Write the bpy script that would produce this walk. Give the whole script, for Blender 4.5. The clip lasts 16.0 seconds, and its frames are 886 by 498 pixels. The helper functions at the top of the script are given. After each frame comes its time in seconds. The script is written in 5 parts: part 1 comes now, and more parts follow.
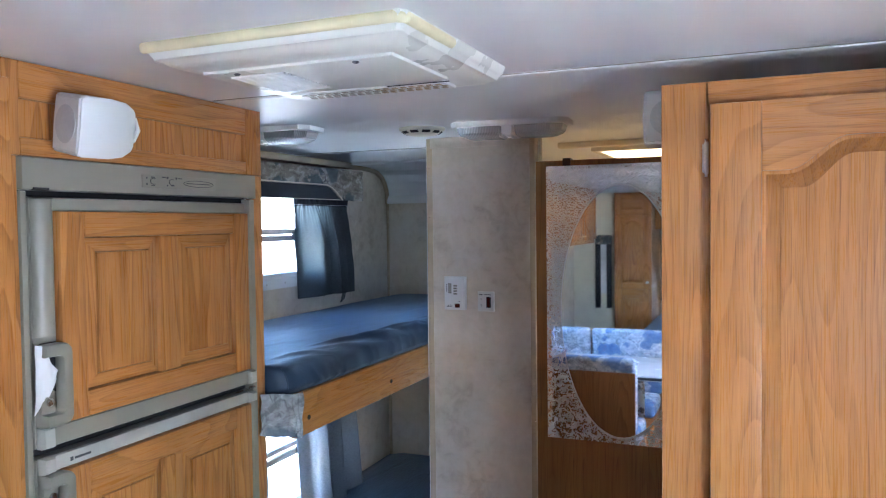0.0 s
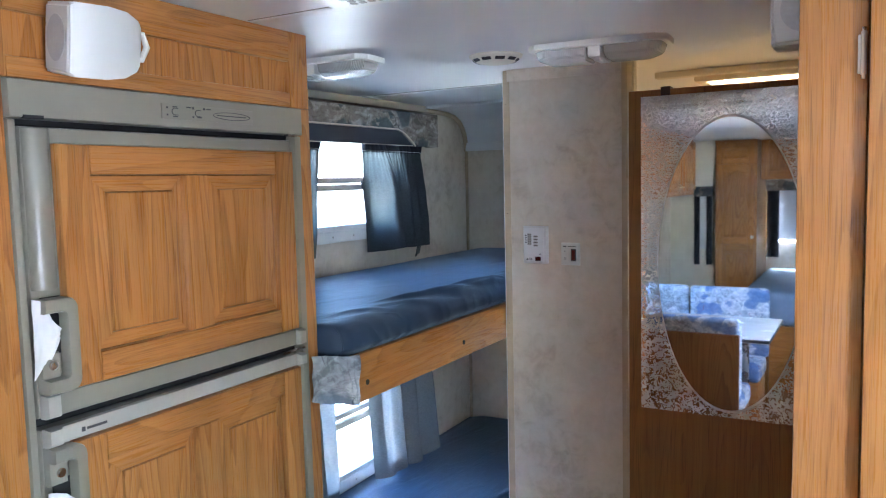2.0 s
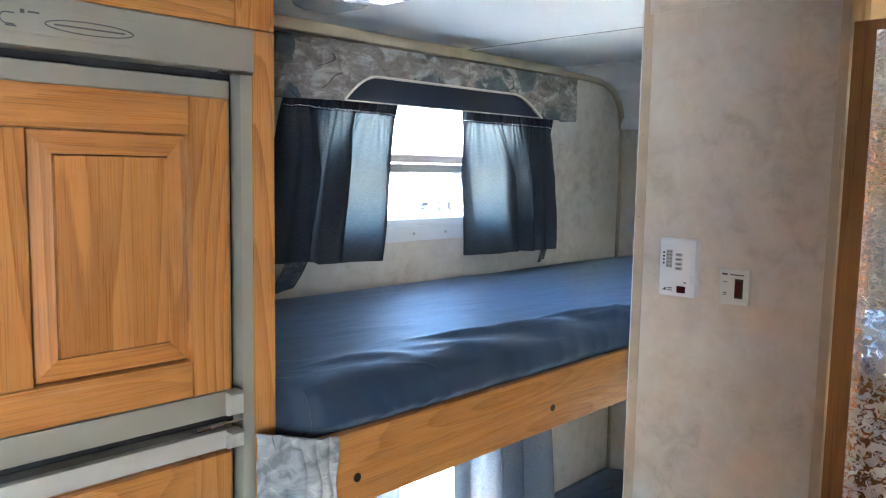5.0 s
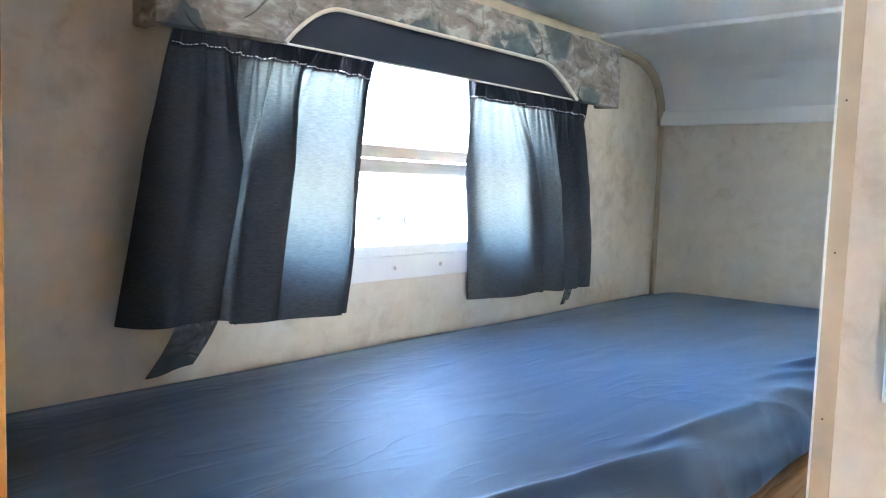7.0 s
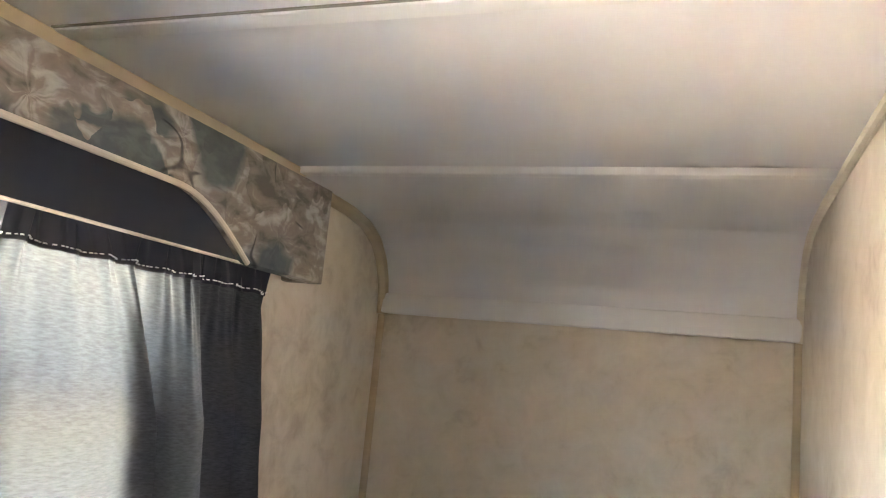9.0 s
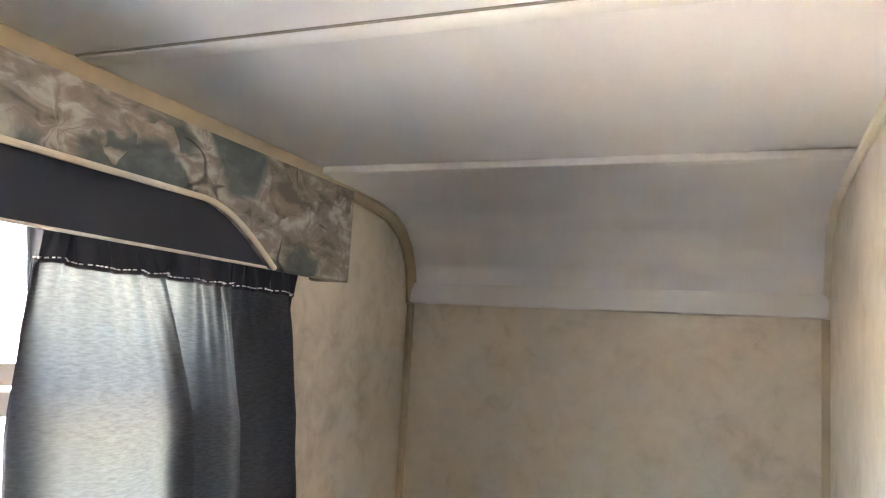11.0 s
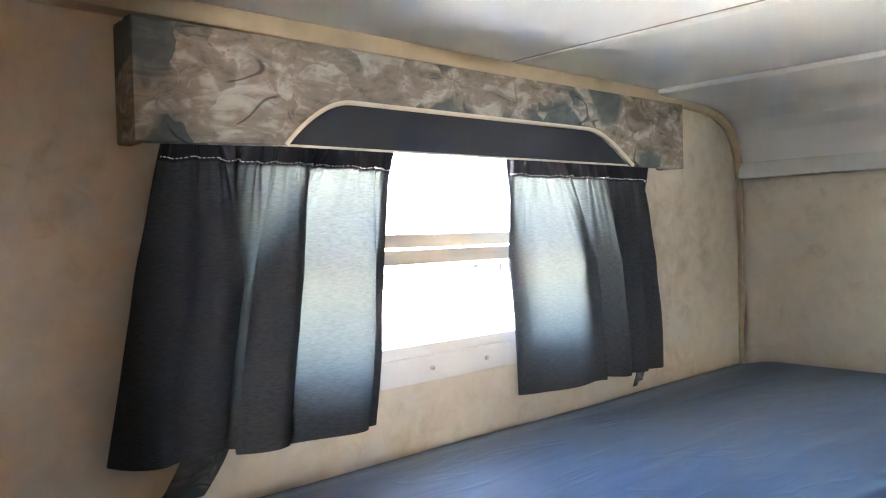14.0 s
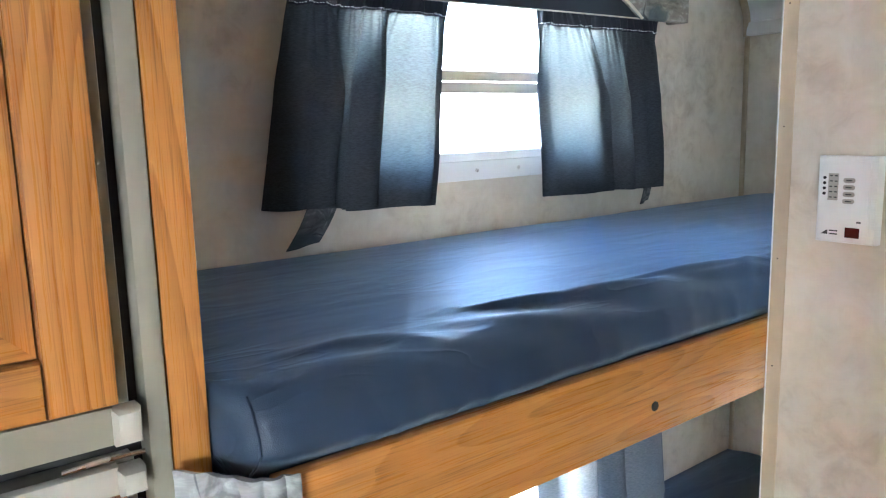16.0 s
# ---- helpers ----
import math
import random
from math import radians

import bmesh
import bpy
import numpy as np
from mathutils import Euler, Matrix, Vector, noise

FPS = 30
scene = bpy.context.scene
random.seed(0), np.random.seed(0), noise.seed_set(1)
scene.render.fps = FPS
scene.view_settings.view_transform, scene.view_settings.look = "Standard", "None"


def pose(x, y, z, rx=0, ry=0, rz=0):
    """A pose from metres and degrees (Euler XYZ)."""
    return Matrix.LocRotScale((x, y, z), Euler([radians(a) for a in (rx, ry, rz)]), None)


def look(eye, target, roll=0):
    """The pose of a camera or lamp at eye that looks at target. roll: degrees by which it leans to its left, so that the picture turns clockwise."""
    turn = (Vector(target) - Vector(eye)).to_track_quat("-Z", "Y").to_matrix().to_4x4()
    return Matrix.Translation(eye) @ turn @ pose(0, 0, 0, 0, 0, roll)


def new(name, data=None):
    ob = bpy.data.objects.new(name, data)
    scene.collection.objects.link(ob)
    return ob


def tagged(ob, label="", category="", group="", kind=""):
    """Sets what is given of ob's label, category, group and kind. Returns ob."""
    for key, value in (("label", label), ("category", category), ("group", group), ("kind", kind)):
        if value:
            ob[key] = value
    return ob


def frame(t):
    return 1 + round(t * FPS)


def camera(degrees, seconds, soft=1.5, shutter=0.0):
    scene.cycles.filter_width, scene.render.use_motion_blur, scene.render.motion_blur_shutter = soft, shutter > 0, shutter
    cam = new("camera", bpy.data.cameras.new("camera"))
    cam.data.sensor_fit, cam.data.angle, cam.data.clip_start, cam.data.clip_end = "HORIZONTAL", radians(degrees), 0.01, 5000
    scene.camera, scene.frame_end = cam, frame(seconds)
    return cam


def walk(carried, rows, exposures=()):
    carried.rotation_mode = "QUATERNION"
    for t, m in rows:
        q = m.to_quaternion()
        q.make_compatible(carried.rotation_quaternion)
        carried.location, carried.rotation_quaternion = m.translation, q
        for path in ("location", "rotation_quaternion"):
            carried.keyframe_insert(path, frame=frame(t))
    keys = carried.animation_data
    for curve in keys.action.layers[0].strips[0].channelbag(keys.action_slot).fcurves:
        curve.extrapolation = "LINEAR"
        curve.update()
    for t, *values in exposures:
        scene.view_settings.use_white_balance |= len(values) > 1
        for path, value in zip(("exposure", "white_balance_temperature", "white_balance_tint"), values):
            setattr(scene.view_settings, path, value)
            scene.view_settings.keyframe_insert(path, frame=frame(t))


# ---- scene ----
cam = camera(60.2, 16.0, 1.15)
METRES, EYE, TILT, LEAN, TURN = 3.54, 1.68, 0.0, 0.0, 22.7
ROWS = [
    (0.0, 0.0, 0.0, 0.0, -0.02, -1.91, 0.68),
    (0.5, -0.0026, 0.0128, -0.0033, 4.47, -2.81, -0.67),
    (1.0, 0.0007, 0.0346, -0.0088, 5.85, -4.2, -0.36),
    (1.5, 0.0049, 0.0542, -0.0123, 5.61, -5.11, 0.94),
    (2.0, 0.0095, 0.0725, -0.0117, 6.72, -4.95, 1.36),
    (2.5, 0.0236, 0.1066, -0.0087, 11.37, -4.37, 0.68),
    (3.0, 0.0357, 0.1358, -0.01, 16.5, -4.25, 0.63),
    (3.5, 0.0398, 0.1651, -0.0144, 18.91, -4.59, 0.36),
    (4.0, 0.0438, 0.2023, -0.0145, 19.63, -5.51, -1.06),
    (6.5, -0.0226, 0.4072, -0.0196, 22.76, -5.66, 0.01),
    (7.0, -0.0533, 0.4598, -0.0225, 17.86, -4.74, -1.92),
    (7.5, -0.0642, 0.5327, -0.0225, 11.74, -2.24, -3.27),
    (8.0, -0.0665, 0.6097, -0.0133, 6.1, 0.54, -4.57),
    (8.5, -0.0692, 0.6466, -0.0057, 0.31, 4.06, -5.49),
    (9.0, -0.069, 0.66, 0.0021, -3.83, 8.9, -5.46),
    (11.5, -0.0613, 0.646, 0.011, 1.89, 6.14, -1.52),
    (12.0, -0.0575, 0.614, 0.014, 9.06, 5.2, -1.0),
    (12.5, -0.0544, 0.5775, 0.0124, 14.2, 3.92, 0.17),
    (13.0, -0.0508, 0.5453, 0.0076, 17.46, 2.03, 0.51),
    (13.5, -0.0449, 0.5177, 0.0027, 21.95, 0.34, 1.6),
    (14.0, -0.0392, 0.4991, -0.0027, 25.01, -1.36, 1.42),
    (14.5, -0.0235, 0.4749, -0.0084, 28.5, -3.42, 0.28),
    (15.0, -0.0048, 0.443, -0.0189, 30.69, -5.51, 0.14),
    (15.5, 0.0109, 0.4163, -0.0259, 30.25, -7.31, 1.07),
    (16.0, 0.0167, 0.3951, -0.0332, 29.08, -9.51, 1.34),
]
walk(cam, [(t, pose(0, 0, EYE, TILT, LEAN, TURN) @ pose(METRES * x, METRES * y, METRES * z, 90 + pitch, roll, yaw)) for t, x, y, z, yaw, pitch, roll in ROWS],
     exposures=[(0.0, 5.6, 4950, 11), (2.0, 5.75, 5100, 10), (4.2, 5.95, 5500, 10), (6.5, 6.75, 5200, 8), (7.2, 6.95, 6000, 11), (8.0, 6.7, 7300, 16), (9.2, 6.4, 7700, 22), (11.3, 6.4, 7300, 20), (12.5, 6.05, 7400, 17), (13.2, 6.35, 7200, 16), (14.5, 6.8, 6400, 13), (16.0, 6.6, 5600, 9)])

# ---- daylight ----
world = bpy.data.worlds.new("sky")
scene.world = world
world.use_nodes = True
wn = world.node_tree
sky = wn.nodes.new("ShaderNodeTexSky")
sky.sky_type, sky.sun_disc = "NISHITA", False
sky.sun_elevation, sky.sun_rotation = radians(48), radians(167)
wn.nodes["Background"].inputs[1].default_value = 0.15
wn.links.new(sky.outputs[0], wn.nodes["Background"].inputs[0])
sun = new("sun", bpy.data.lights.new("sun", "SUN"))
sun.data.energy, sun.data.angle, sun.data.color = 5.0, radians(0.5), (1.0, 0.95, 0.88)
sun.matrix_world = look((0.9, -4.0, 4.6), (0, 0, 0))


def window_lamp(name, eye, target, w, h, watts, color):
    lamp = new(name, bpy.data.lights.new(name, "AREA"))
    lamp.data.shape, lamp.data.size, lamp.data.size_y = "RECTANGLE", w, h
    lamp.data.energy, lamp.data.color = watts, color
    lamp.matrix_world = look(eye, target)
    return lamp


# added fill on the unseen east side, lights the fridge front
window_lamp("east_fill_light", (0.735, 0.05, 1.32), (-1, 0.05, 1.25), 0.6, 0.44, 0.22, (0.90, 0.93, 1.0))
window_lamp("front_window_light", (-0.55, -3.63, 1.25), (-0.55, 0, 1.2), 1.0, 0.5, 0.20, (0.86, 0.93, 1.0))
window_lamp("roof_vent_light", (-0.35, 2.85, 2.045), (-0.35, 2.85, 0), 0.3, 0.3, 0.22, (1.0, 0.80, 0.50))

# ---- materials ----


class Nodes:
    """A short way to write a node material."""

    def __init__(self, name, rough=0.5, metal=0.0):
        self.mat = bpy.data.materials.new(name)
        self.mat.use_nodes = True
        self.tree = self.mat.node_tree
        self.bsdf = self.tree.nodes["Principled BSDF"]
        self.out = self.tree.nodes["Material Output"]
        self.set(self.bsdf, "Roughness", rough)
        self.set(self.bsdf, "Metallic", metal)

    def set(self, node, key, value):
        if isinstance(value, bpy.types.NodeSocket):
            self.tree.links.new(value, node.inputs[key])
        else:
            node.inputs[key].default_value = value

    def add(self, kind, **inputs):
        node = self.tree.nodes.new("ShaderNode" + kind)
        for k, v in inputs.items():
            self.set(node, k.replace("_", " "), v)
        return node

    def math(self, op, a, b=0.5, c=None):
        node = self.tree.nodes.new("ShaderNodeMath")
        node.operation = op
        self.set(node, 0, a)
        self.set(node, 1, b)
        if c is not None:
            self.set(node, 2, c)
        return node.outputs[0]

    def place(self, scale=(1, 1, 1), spread=0.0, turn=(0, 0, 0)):
        """Object coordinates, scaled, with a shift of its own for each object."""
        co = self.add("TexCoord").outputs["Object"]
        mp = self.add("Mapping")
        self.set(mp, "Vector", co)
        self.set(mp, "Scale", scale)
        self.set(mp, "Rotation", turn)
        if spread:
            rnd = self.add("ObjectInfo").outputs["Random"]
            cmb = self.add("CombineXYZ", X=self.math("MULTIPLY", rnd, spread), Y=self.math("MULTIPLY", rnd, spread * 1.7), Z=self.math("MULTIPLY", rnd, spread * 0.6))
            self.set(mp, "Location", cmb.outputs[0])
        return mp.outputs[0]

    def noise(self, vec, scale, detail=4.0, rough=0.55, distort=0.0):
        n = self.add("TexNoise", Vector=vec, Scale=scale, Detail=detail, Roughness=rough, Distortion=distort)
        return n.outputs["Fac"]

    def ramp(self, fac, stops):
        r = self.add("ValToRGB", Fac=fac)
        e = r.color_ramp.elements
        while len(e) < len(stops):
            e.new(0.5)
        for k, (p, c) in enumerate(stops):
            e[k].position = p
            e[k].color = (*c, 1) if len(c) == 3 else c
        return r.outputs["Color"]

    def mix(self, fac, a, b, mode="MIX"):
        m = self.tree.nodes.new("ShaderNodeMix")
        m.data_type, m.blend_type = "RGBA", mode
        self.set(m, 0, fac)
        for k, v in ((6, a), (7, b)):
            if isinstance(v, tuple) and len(v) == 3:
                v = (*v, 1)
            self.set(m, k, v)
        return m.outputs[2]

    def grey(self, v):
        return self.add("CombineXYZ", X=v, Y=v, Z=v).outputs[0]

    def bump(self, height, strength=0.3, dist=0.002):
        b = self.add("Bump", Height=height, Strength=strength, Distance=dist)
        self.set(self.bsdf, "Normal", b.outputs[0])
        return b.outputs[0]

    def color(self, v):
        self.set(self.bsdf, "Base Color", (*v, 1) if isinstance(v, tuple) and len(v) == 3 else v)


def oak(name, along, tone=1.0, gloss=0.25, figure=1.0):
    """Honey oak: cathedral figure along one axis, open pores, satin varnish."""
    n = Nodes(name, gloss)

    def tint(r, g, b):
        return (r * tone, g * 1.05 * tone, b * 1.22 * tone)

    s = [1.0, 1.0, 1.0]
    s[along] = 0.10
    p = n.place(tuple(s), 9.0)
    fig = n.noise(p, 9.5, 1.2, 0.4, 0.25)
    rings = n.math("FRACT", n.math("MULTIPLY", fig, 19.0))
    s2 = [1.0, 1.0, 1.0]
    s2[along] = 0.016
    p2 = n.place(tuple(s2), 5.0)
    pores = n.noise(p2, 420.0, 3.0, 0.65)
    streak = n.noise(p2, 55.0, 4.0, 0.65)
    base = n.ramp(rings, [(0.0, tint(0.500, 0.218, 0.048)), (0.55, tint(0.455, 0.190, 0.040)), (0.84, tint(0.335, 0.124, 0.024)), (0.95, tint(0.270, 0.095, 0.017)), (1.0, tint(0.480, 0.205, 0.044))])
    base = n.mix(1.0 - 0.62 * figure, base, n.ramp(streak, [(0.28, tint(0.375, 0.150, 0.030)), (0.72, tint(0.515, 0.226, 0.050))]))
    # pores crowd into the dark early wood of each ring
    crowd = n.math("MULTIPLY_ADD", rings, 0.55, 0.2)
    dots = n.ramp(pores, [(0.53, (0, 0, 0)), (0.66, (1, 1, 1))])
    base = n.mix(n.math("MULTIPLY", dots, crowd), base, tint(0.195, 0.070, 0.014))
    blot = n.noise(n.place((1, 1, 1), 3.0), 2.6, 3.0)
    base = n.mix(0.6, base, n.ramp(blot, [(0.3, (0.80, 0.77, 0.74)), (0.7, (1.10, 1.08, 1.06))]), "MULTIPLY")
    n.color(base)
    n.set(n.bsdf, "Roughness", n.math("MULTIPLY_ADD", pores, 0.25, gloss - 0.08))
    n.set(n.bsdf, "Coat Weight", 0.45 if gloss < 0.3 else 0.0)
    n.set(n.bsdf, "Coat Roughness", 0.2)
    n.bump(n.math("ADD", pores, n.math("MULTIPLY", streak, 0.6)), 0.14, 0.0012)
    return n.mat


def plain(name, col, rough=0.5, metal=0.0, vary=0.08, scale=9.0, bump=0.05, fine=260.0):
    """A painted, moulded or cast surface with faint soiling and a fine texture."""
    n = Nodes(name, rough, metal)
    p = n.place((1, 1, 1), 4.0)
    big = n.noise(p, scale, 4.0)
    small = n.noise(p, fine, 2.0)
    lo, hi = tuple(c * (1 - vary) for c in col), tuple(min(1.0, c * (1 + vary)) for c in col)
    n.color(n.ramp(big, [(0.3, lo), (0.7, hi)]))
    n.set(n.bsdf, "Roughness", n.math("MULTIPLY_ADD", big, 0.18, rough - 0.09))
    n.bump(small, bump, 0.001)
    return n.mat


def wallpaper(name, tone=(1, 1, 1)):
    n = Nodes(name, 0.62)
    p = n.place()
    a = n.noise(p, 5.5, 5.0, 0.62, 0.4)
    b = n.noise(p, 24.0, 4.0, 0.65, 0.6)
    c = n.noise(p, 420.0, 2.0)
    d = n.noise(p, 1.9, 3.0, 0.6, 0.8)
    f = n.math("MULTIPLY_ADD", d, 0.30, n.math("MULTIPLY_ADD", b, 0.32, n.math("MULTIPLY", a, 0.38)))
    t = tone
    col = n.ramp(f, [(0.36, (0.50 * t[0], 0.42 * t[1], 0.32 * t[2])), (0.47, (0.66 * t[0], 0.585 * t[1], 0.475 * t[2])), (0.63, (0.76 * t[0], 0.69 * t[1], 0.59 * t[2]))])
    n.color(col)
    n.bump(n.math("ADD", c, b), 0.08, 0.001)
    return n.mat


def floral(name, ground, leaf, dark, petal, size=1.0):
    """Printed upholstery: fans of brushed petals, dark soft leaves and short dark twigs."""
    n = Nodes(name, 0.85)
    p = n.place((1.0, 1.0, 1.1))
    wob = n.add("TexNoise", Vector=p, Scale=16.0 * size, Detail=3.0).outputs["Color"]
    pv = n.add("VectorMath")
    pv.operation = "MULTIPLY_ADD"
    n.set(pv, 0, wob)
    n.set(pv, 1, (0.085 / size, 0.085 / size, 0.085 / size))
    n.set(pv, 2, p)
    q = pv.outputs[0]

    def cells(scale):
        """Distance from each cell's heart, the angle round it, and a random number."""
        v = n.add("TexVoronoi", Vector=q, Scale=scale * size)
        away = n.tree.nodes.new("ShaderNodeVectorMath")
        away.operation = "SUBTRACT"
        n.set(away, 0, q)
        n.set(away, 1, v.outputs["Position"])
        xyz = n.add("SeparateXYZ", Vector=away.outputs[0])
        rnd = n.add("SeparateColor", Color=v.outputs["Color"]).outputs[0]
        turn = n.math("ARCTAN2", xyz.outputs[2], n.math("ADD", xyz.outputs[1], xyz.outputs[0]))
        return v.outputs["Distance"], turn, rnd

    dist, turn, rnd = cells(8.5)
    fan = n.tree.nodes.new("ShaderNodeTexNoise")
    fan.noise_dimensions = "2D"
    n.set(fan, "Vector", n.add("CombineXYZ", X=n.math("MULTIPLY", turn, 0.9), Y=n.math("MULTIPLY_ADD", rnd, 40.0, n.math("MULTIPLY", dist, 0.9))).outputs[0])
    n.set(fan, "Scale", 2.2)
    n.set(fan, "Detail", 3.0)
    brush = n.noise(n.place((1.0, 0.5, 1.3), 0.0, (0.7, 0.0, 0.0)), 38.0 * size, 4.0, 0.6, 0.9)
    stroke = n.math("MULTIPLY_ADD", rnd, 0.20, n.math("MULTIPLY_ADD", brush, 0.95, n.math("MULTIPLY_ADD", fan.outputs["Fac"], 0.6, -0.375)))
    col = n.ramp(stroke, [(0.30, tuple(c * 0.52 for c in ground)), (0.43, tuple(c * 0.85 for c in ground)), (0.54, ground), (0.66, petal), (0.8, tuple(min(1, c * 1.2) for c in petal))])
    d2, t2, r2 = cells(6.3)
    blade = n.math("MULTIPLY_ADD", n.math("SINE", n.math("MULTIPLY_ADD", t2, 2.0, n.math("MULTIPLY", r2, 20.0))), 0.18, 0.46)
    inside = n.ramp(n.math("SUBTRACT", blade, d2), [(0.0, (0, 0, 0)), (0.11, (1, 1, 1))])
    shade = n.mix(n.noise(p, 34.0 * size, 3.0), tuple(c * 0.6 for c in leaf), tuple(c * 1.7 for c in leaf))
    col = n.mix(n.math("MULTIPLY", n.math("MULTIPLY", inside, n.math("GREATER_THAN", r2, 0.30)), 0.82), col, shade)
    vein = n.noise(n.place((1.0, 0.6, 1.2), 0.0, (0.6, 0.0, 0.0)), 11.0 * size, 1.0, 0.4, 0.15)
    thin = n.ramp(n.math("ABSOLUTE", n.math("SUBTRACT", vein, 0.5)), [(0.003, (1, 1, 1)), (0.010, (0, 0, 0))])
    gate = n.ramp(n.noise(p, 12.0 * size, 1.0), [(0.54, (0, 0, 0)), (0.60, (1, 1, 1))])
    col = n.mix(n.math("MULTIPLY", n.math("MULTIPLY", thin, gate), 0.75), col, dark)
    n.color(col)
    weave = n.noise(n.place(), 900.0, 1.0)
    n.bump(weave, 0.15, 0.001)
    return n.mat


def curtain_cloth(name, front, through_col, share=0.5):
    n = Nodes(name, 0.9)
    p = n.place((1, 0.5, 3.0))
    slub = n.noise(p, 190.0, 3.0, 0.6)
    n.color(n.mix(0.5, front, n.ramp(slub, [(0.3, tuple(c * 0.6 for c in front)), (0.7, tuple(c * 1.4 for c in front))])))
    nb = n.bump(slub, 0.15, 0.001)
    tr = n.add("BsdfTranslucent")
    n.set(tr, "Color", n.ramp(slub, [(0.3, tuple(c * 0.62 for c in through_col)), (0.7, tuple(c * 1.15 for c in through_col))]))
    n.set(tr, "Normal", nb)
    mx = n.add("MixShader", Fac=share)
    n.tree.links.new(n.bsdf.outputs[0], mx.inputs[1])
    n.tree.links.new(tr.outputs[0], mx.inputs[2])
    n.tree.links.new(mx.outputs[0], n.out.inputs[0])
    return n.mat


def sheet_cloth():
    n = Nodes("navy_sheet", 0.62)
    p = n.place()
    weave = n.noise(n.place((1, 1, 1), 0, (0, 0, 0.7)), 1100.0, 1.0)
    big = n.noise(p, 6.0, 4.0)
    n.color(n.ramp(big, [(0.3, (0.018, 0.033, 0.064)), (0.7, (0.024, 0.044, 0.084))]))
    # blue-tinted sheen stands in for the sky reflected on the sheet
    n.set(n.bsdf, "Sheen Weight", 0.4)
    n.set(n.bsdf, "Sheen Tint", (0.55, 0.75, 1.0, 1))
    n.set(n.bsdf, "Sheen Roughness", 0.4)
    n.set(n.bsdf, "Specular IOR Level", 0.42)
    n.set(n.bsdf, "Roughness", 0.5)
    folds = n.noise(n.place((1.0, 0.25, 1.0), 0, (0, 0, -0.35)), 11.0, 2.0, 0.5, 0.6)
    crease = n.noise(n.place((1.0, 0.35, 1.0), 0, (0, 0, -0.5)), 13.0, 2.0, 0.5, 1.2)
    sharp = n.math("POWER", n.math("SUBTRACT", 1.0, n.math("MULTIPLY", n.math("ABSOLUTE", n.math("SUBTRACT", crease, 0.5)), 3.0)), 9.0)
    tall = n.math("MULTIPLY_ADD", n.math("MULTIPLY", sharp, n.ramp(big, [(0.42, (0, 0, 0)), (0.58, (1, 1, 1))])), 0.13, n.math("MULTIPLY_ADD", weave, 0.05, folds))
    n.bump(tall, 0.42, 0.012)
    return n.mat


def etched_mirror(cx, cz, hw, hh):
    """Silvered glass, clear inside an oval and etched with a lace of leaves outside it."""
    n = Nodes("etched_mirror", 0.02, 1.0)
    n.color((0.93, 0.95, 0.94))
    co = n.add("SeparateXYZ", Vector=n.add("TexCoord").outputs["Object"])
    dx = n.math("DIVIDE", n.math("SUBTRACT", co.outputs[0], cx), hw)
    dz = n.math("DIVIDE", n.math("SUBTRACT", co.outputs[2], cz), hh)
    rad = n.math("SQRT", n.math("ADD", n.math("MULTIPLY", dx, dx), n.math("MULTIPLY", dz, dz)))
    outside = n.math("GREATER_THAN", rad, 1.0)
    rim = n.math("LESS_THAN", n.math("ABSOLUTE", n.math("SUBTRACT", rad, 1.0)), 0.008)
    p = n.place((1.0, 1.0, 1.0))
    v = n.add("TexVoronoi", Vector=n.mix(0.03, p, n.add("TexNoise", Vector=p, Scale=30.0).outputs["Color"]), Scale=95.0)
    v.feature = "DISTANCE_TO_EDGE"
    fleck = n.noise(n.place((1.0, 1.0, 2.2), 0.0, (0, 0.5, 0)), 120.0, 2.0, 0.5, 1.6)
    veins = n.math("MULTIPLY", n.math("GREATER_THAN", v.outputs[0], 0.035), n.math("LESS_THAN", fleck, 0.535))
    leaf = n.math("GREATER_THAN", n.noise(p, 95.0, 3.0, 0.6, 1.2), 0.485)
    low = n.math("LESS_THAN", co.outputs[2], cz - 0.02)
    lace = n.math("ADD", n.math("MULTIPLY", low, leaf), n.math("MULTIPLY", n.math("SUBTRACT", 1.0, low), veins))
    mask = n.math("MINIMUM", n.math("ADD", n.math("MULTIPLY", outside, n.math("MAXIMUM", n.math("MULTIPLY", lace, 0.85), n.math("MULTIPLY_ADD", low, -0.20, 0.22))), rim), 1.0)
    df = n.add("BsdfDiffuse", Color=(0.86, 0.87, 0.86, 1))
    mx = n.add("MixShader", Fac=mask)
    n.tree.links.new(n.bsdf.outputs[0], mx.inputs[1])
    n.tree.links.new(df.outputs[0], mx.inputs[2])
    n.tree.links.new(mx.outputs[0], n.out.inputs[0])
    return n.mat


def clear_glass(name):
    n = Nodes(name, 0.0)
    tr = n.add("BsdfTransparent", Color=(0.95, 0.97, 0.97, 1))
    gl = n.add("BsdfGlossy", Roughness=0.02)
    fr = n.add("Fresnel", IOR=1.45)
    mx = n.add("MixShader", Fac=n.math("MULTIPLY", fr.outputs[0], 0.6))
    n.tree.links.new(tr.outputs[0], mx.inputs[1])
    n.tree.links.new(gl.outputs[0], mx.inputs[2])
    n.tree.links.new(mx.outputs[0], n.out.inputs[0])
    return n.mat


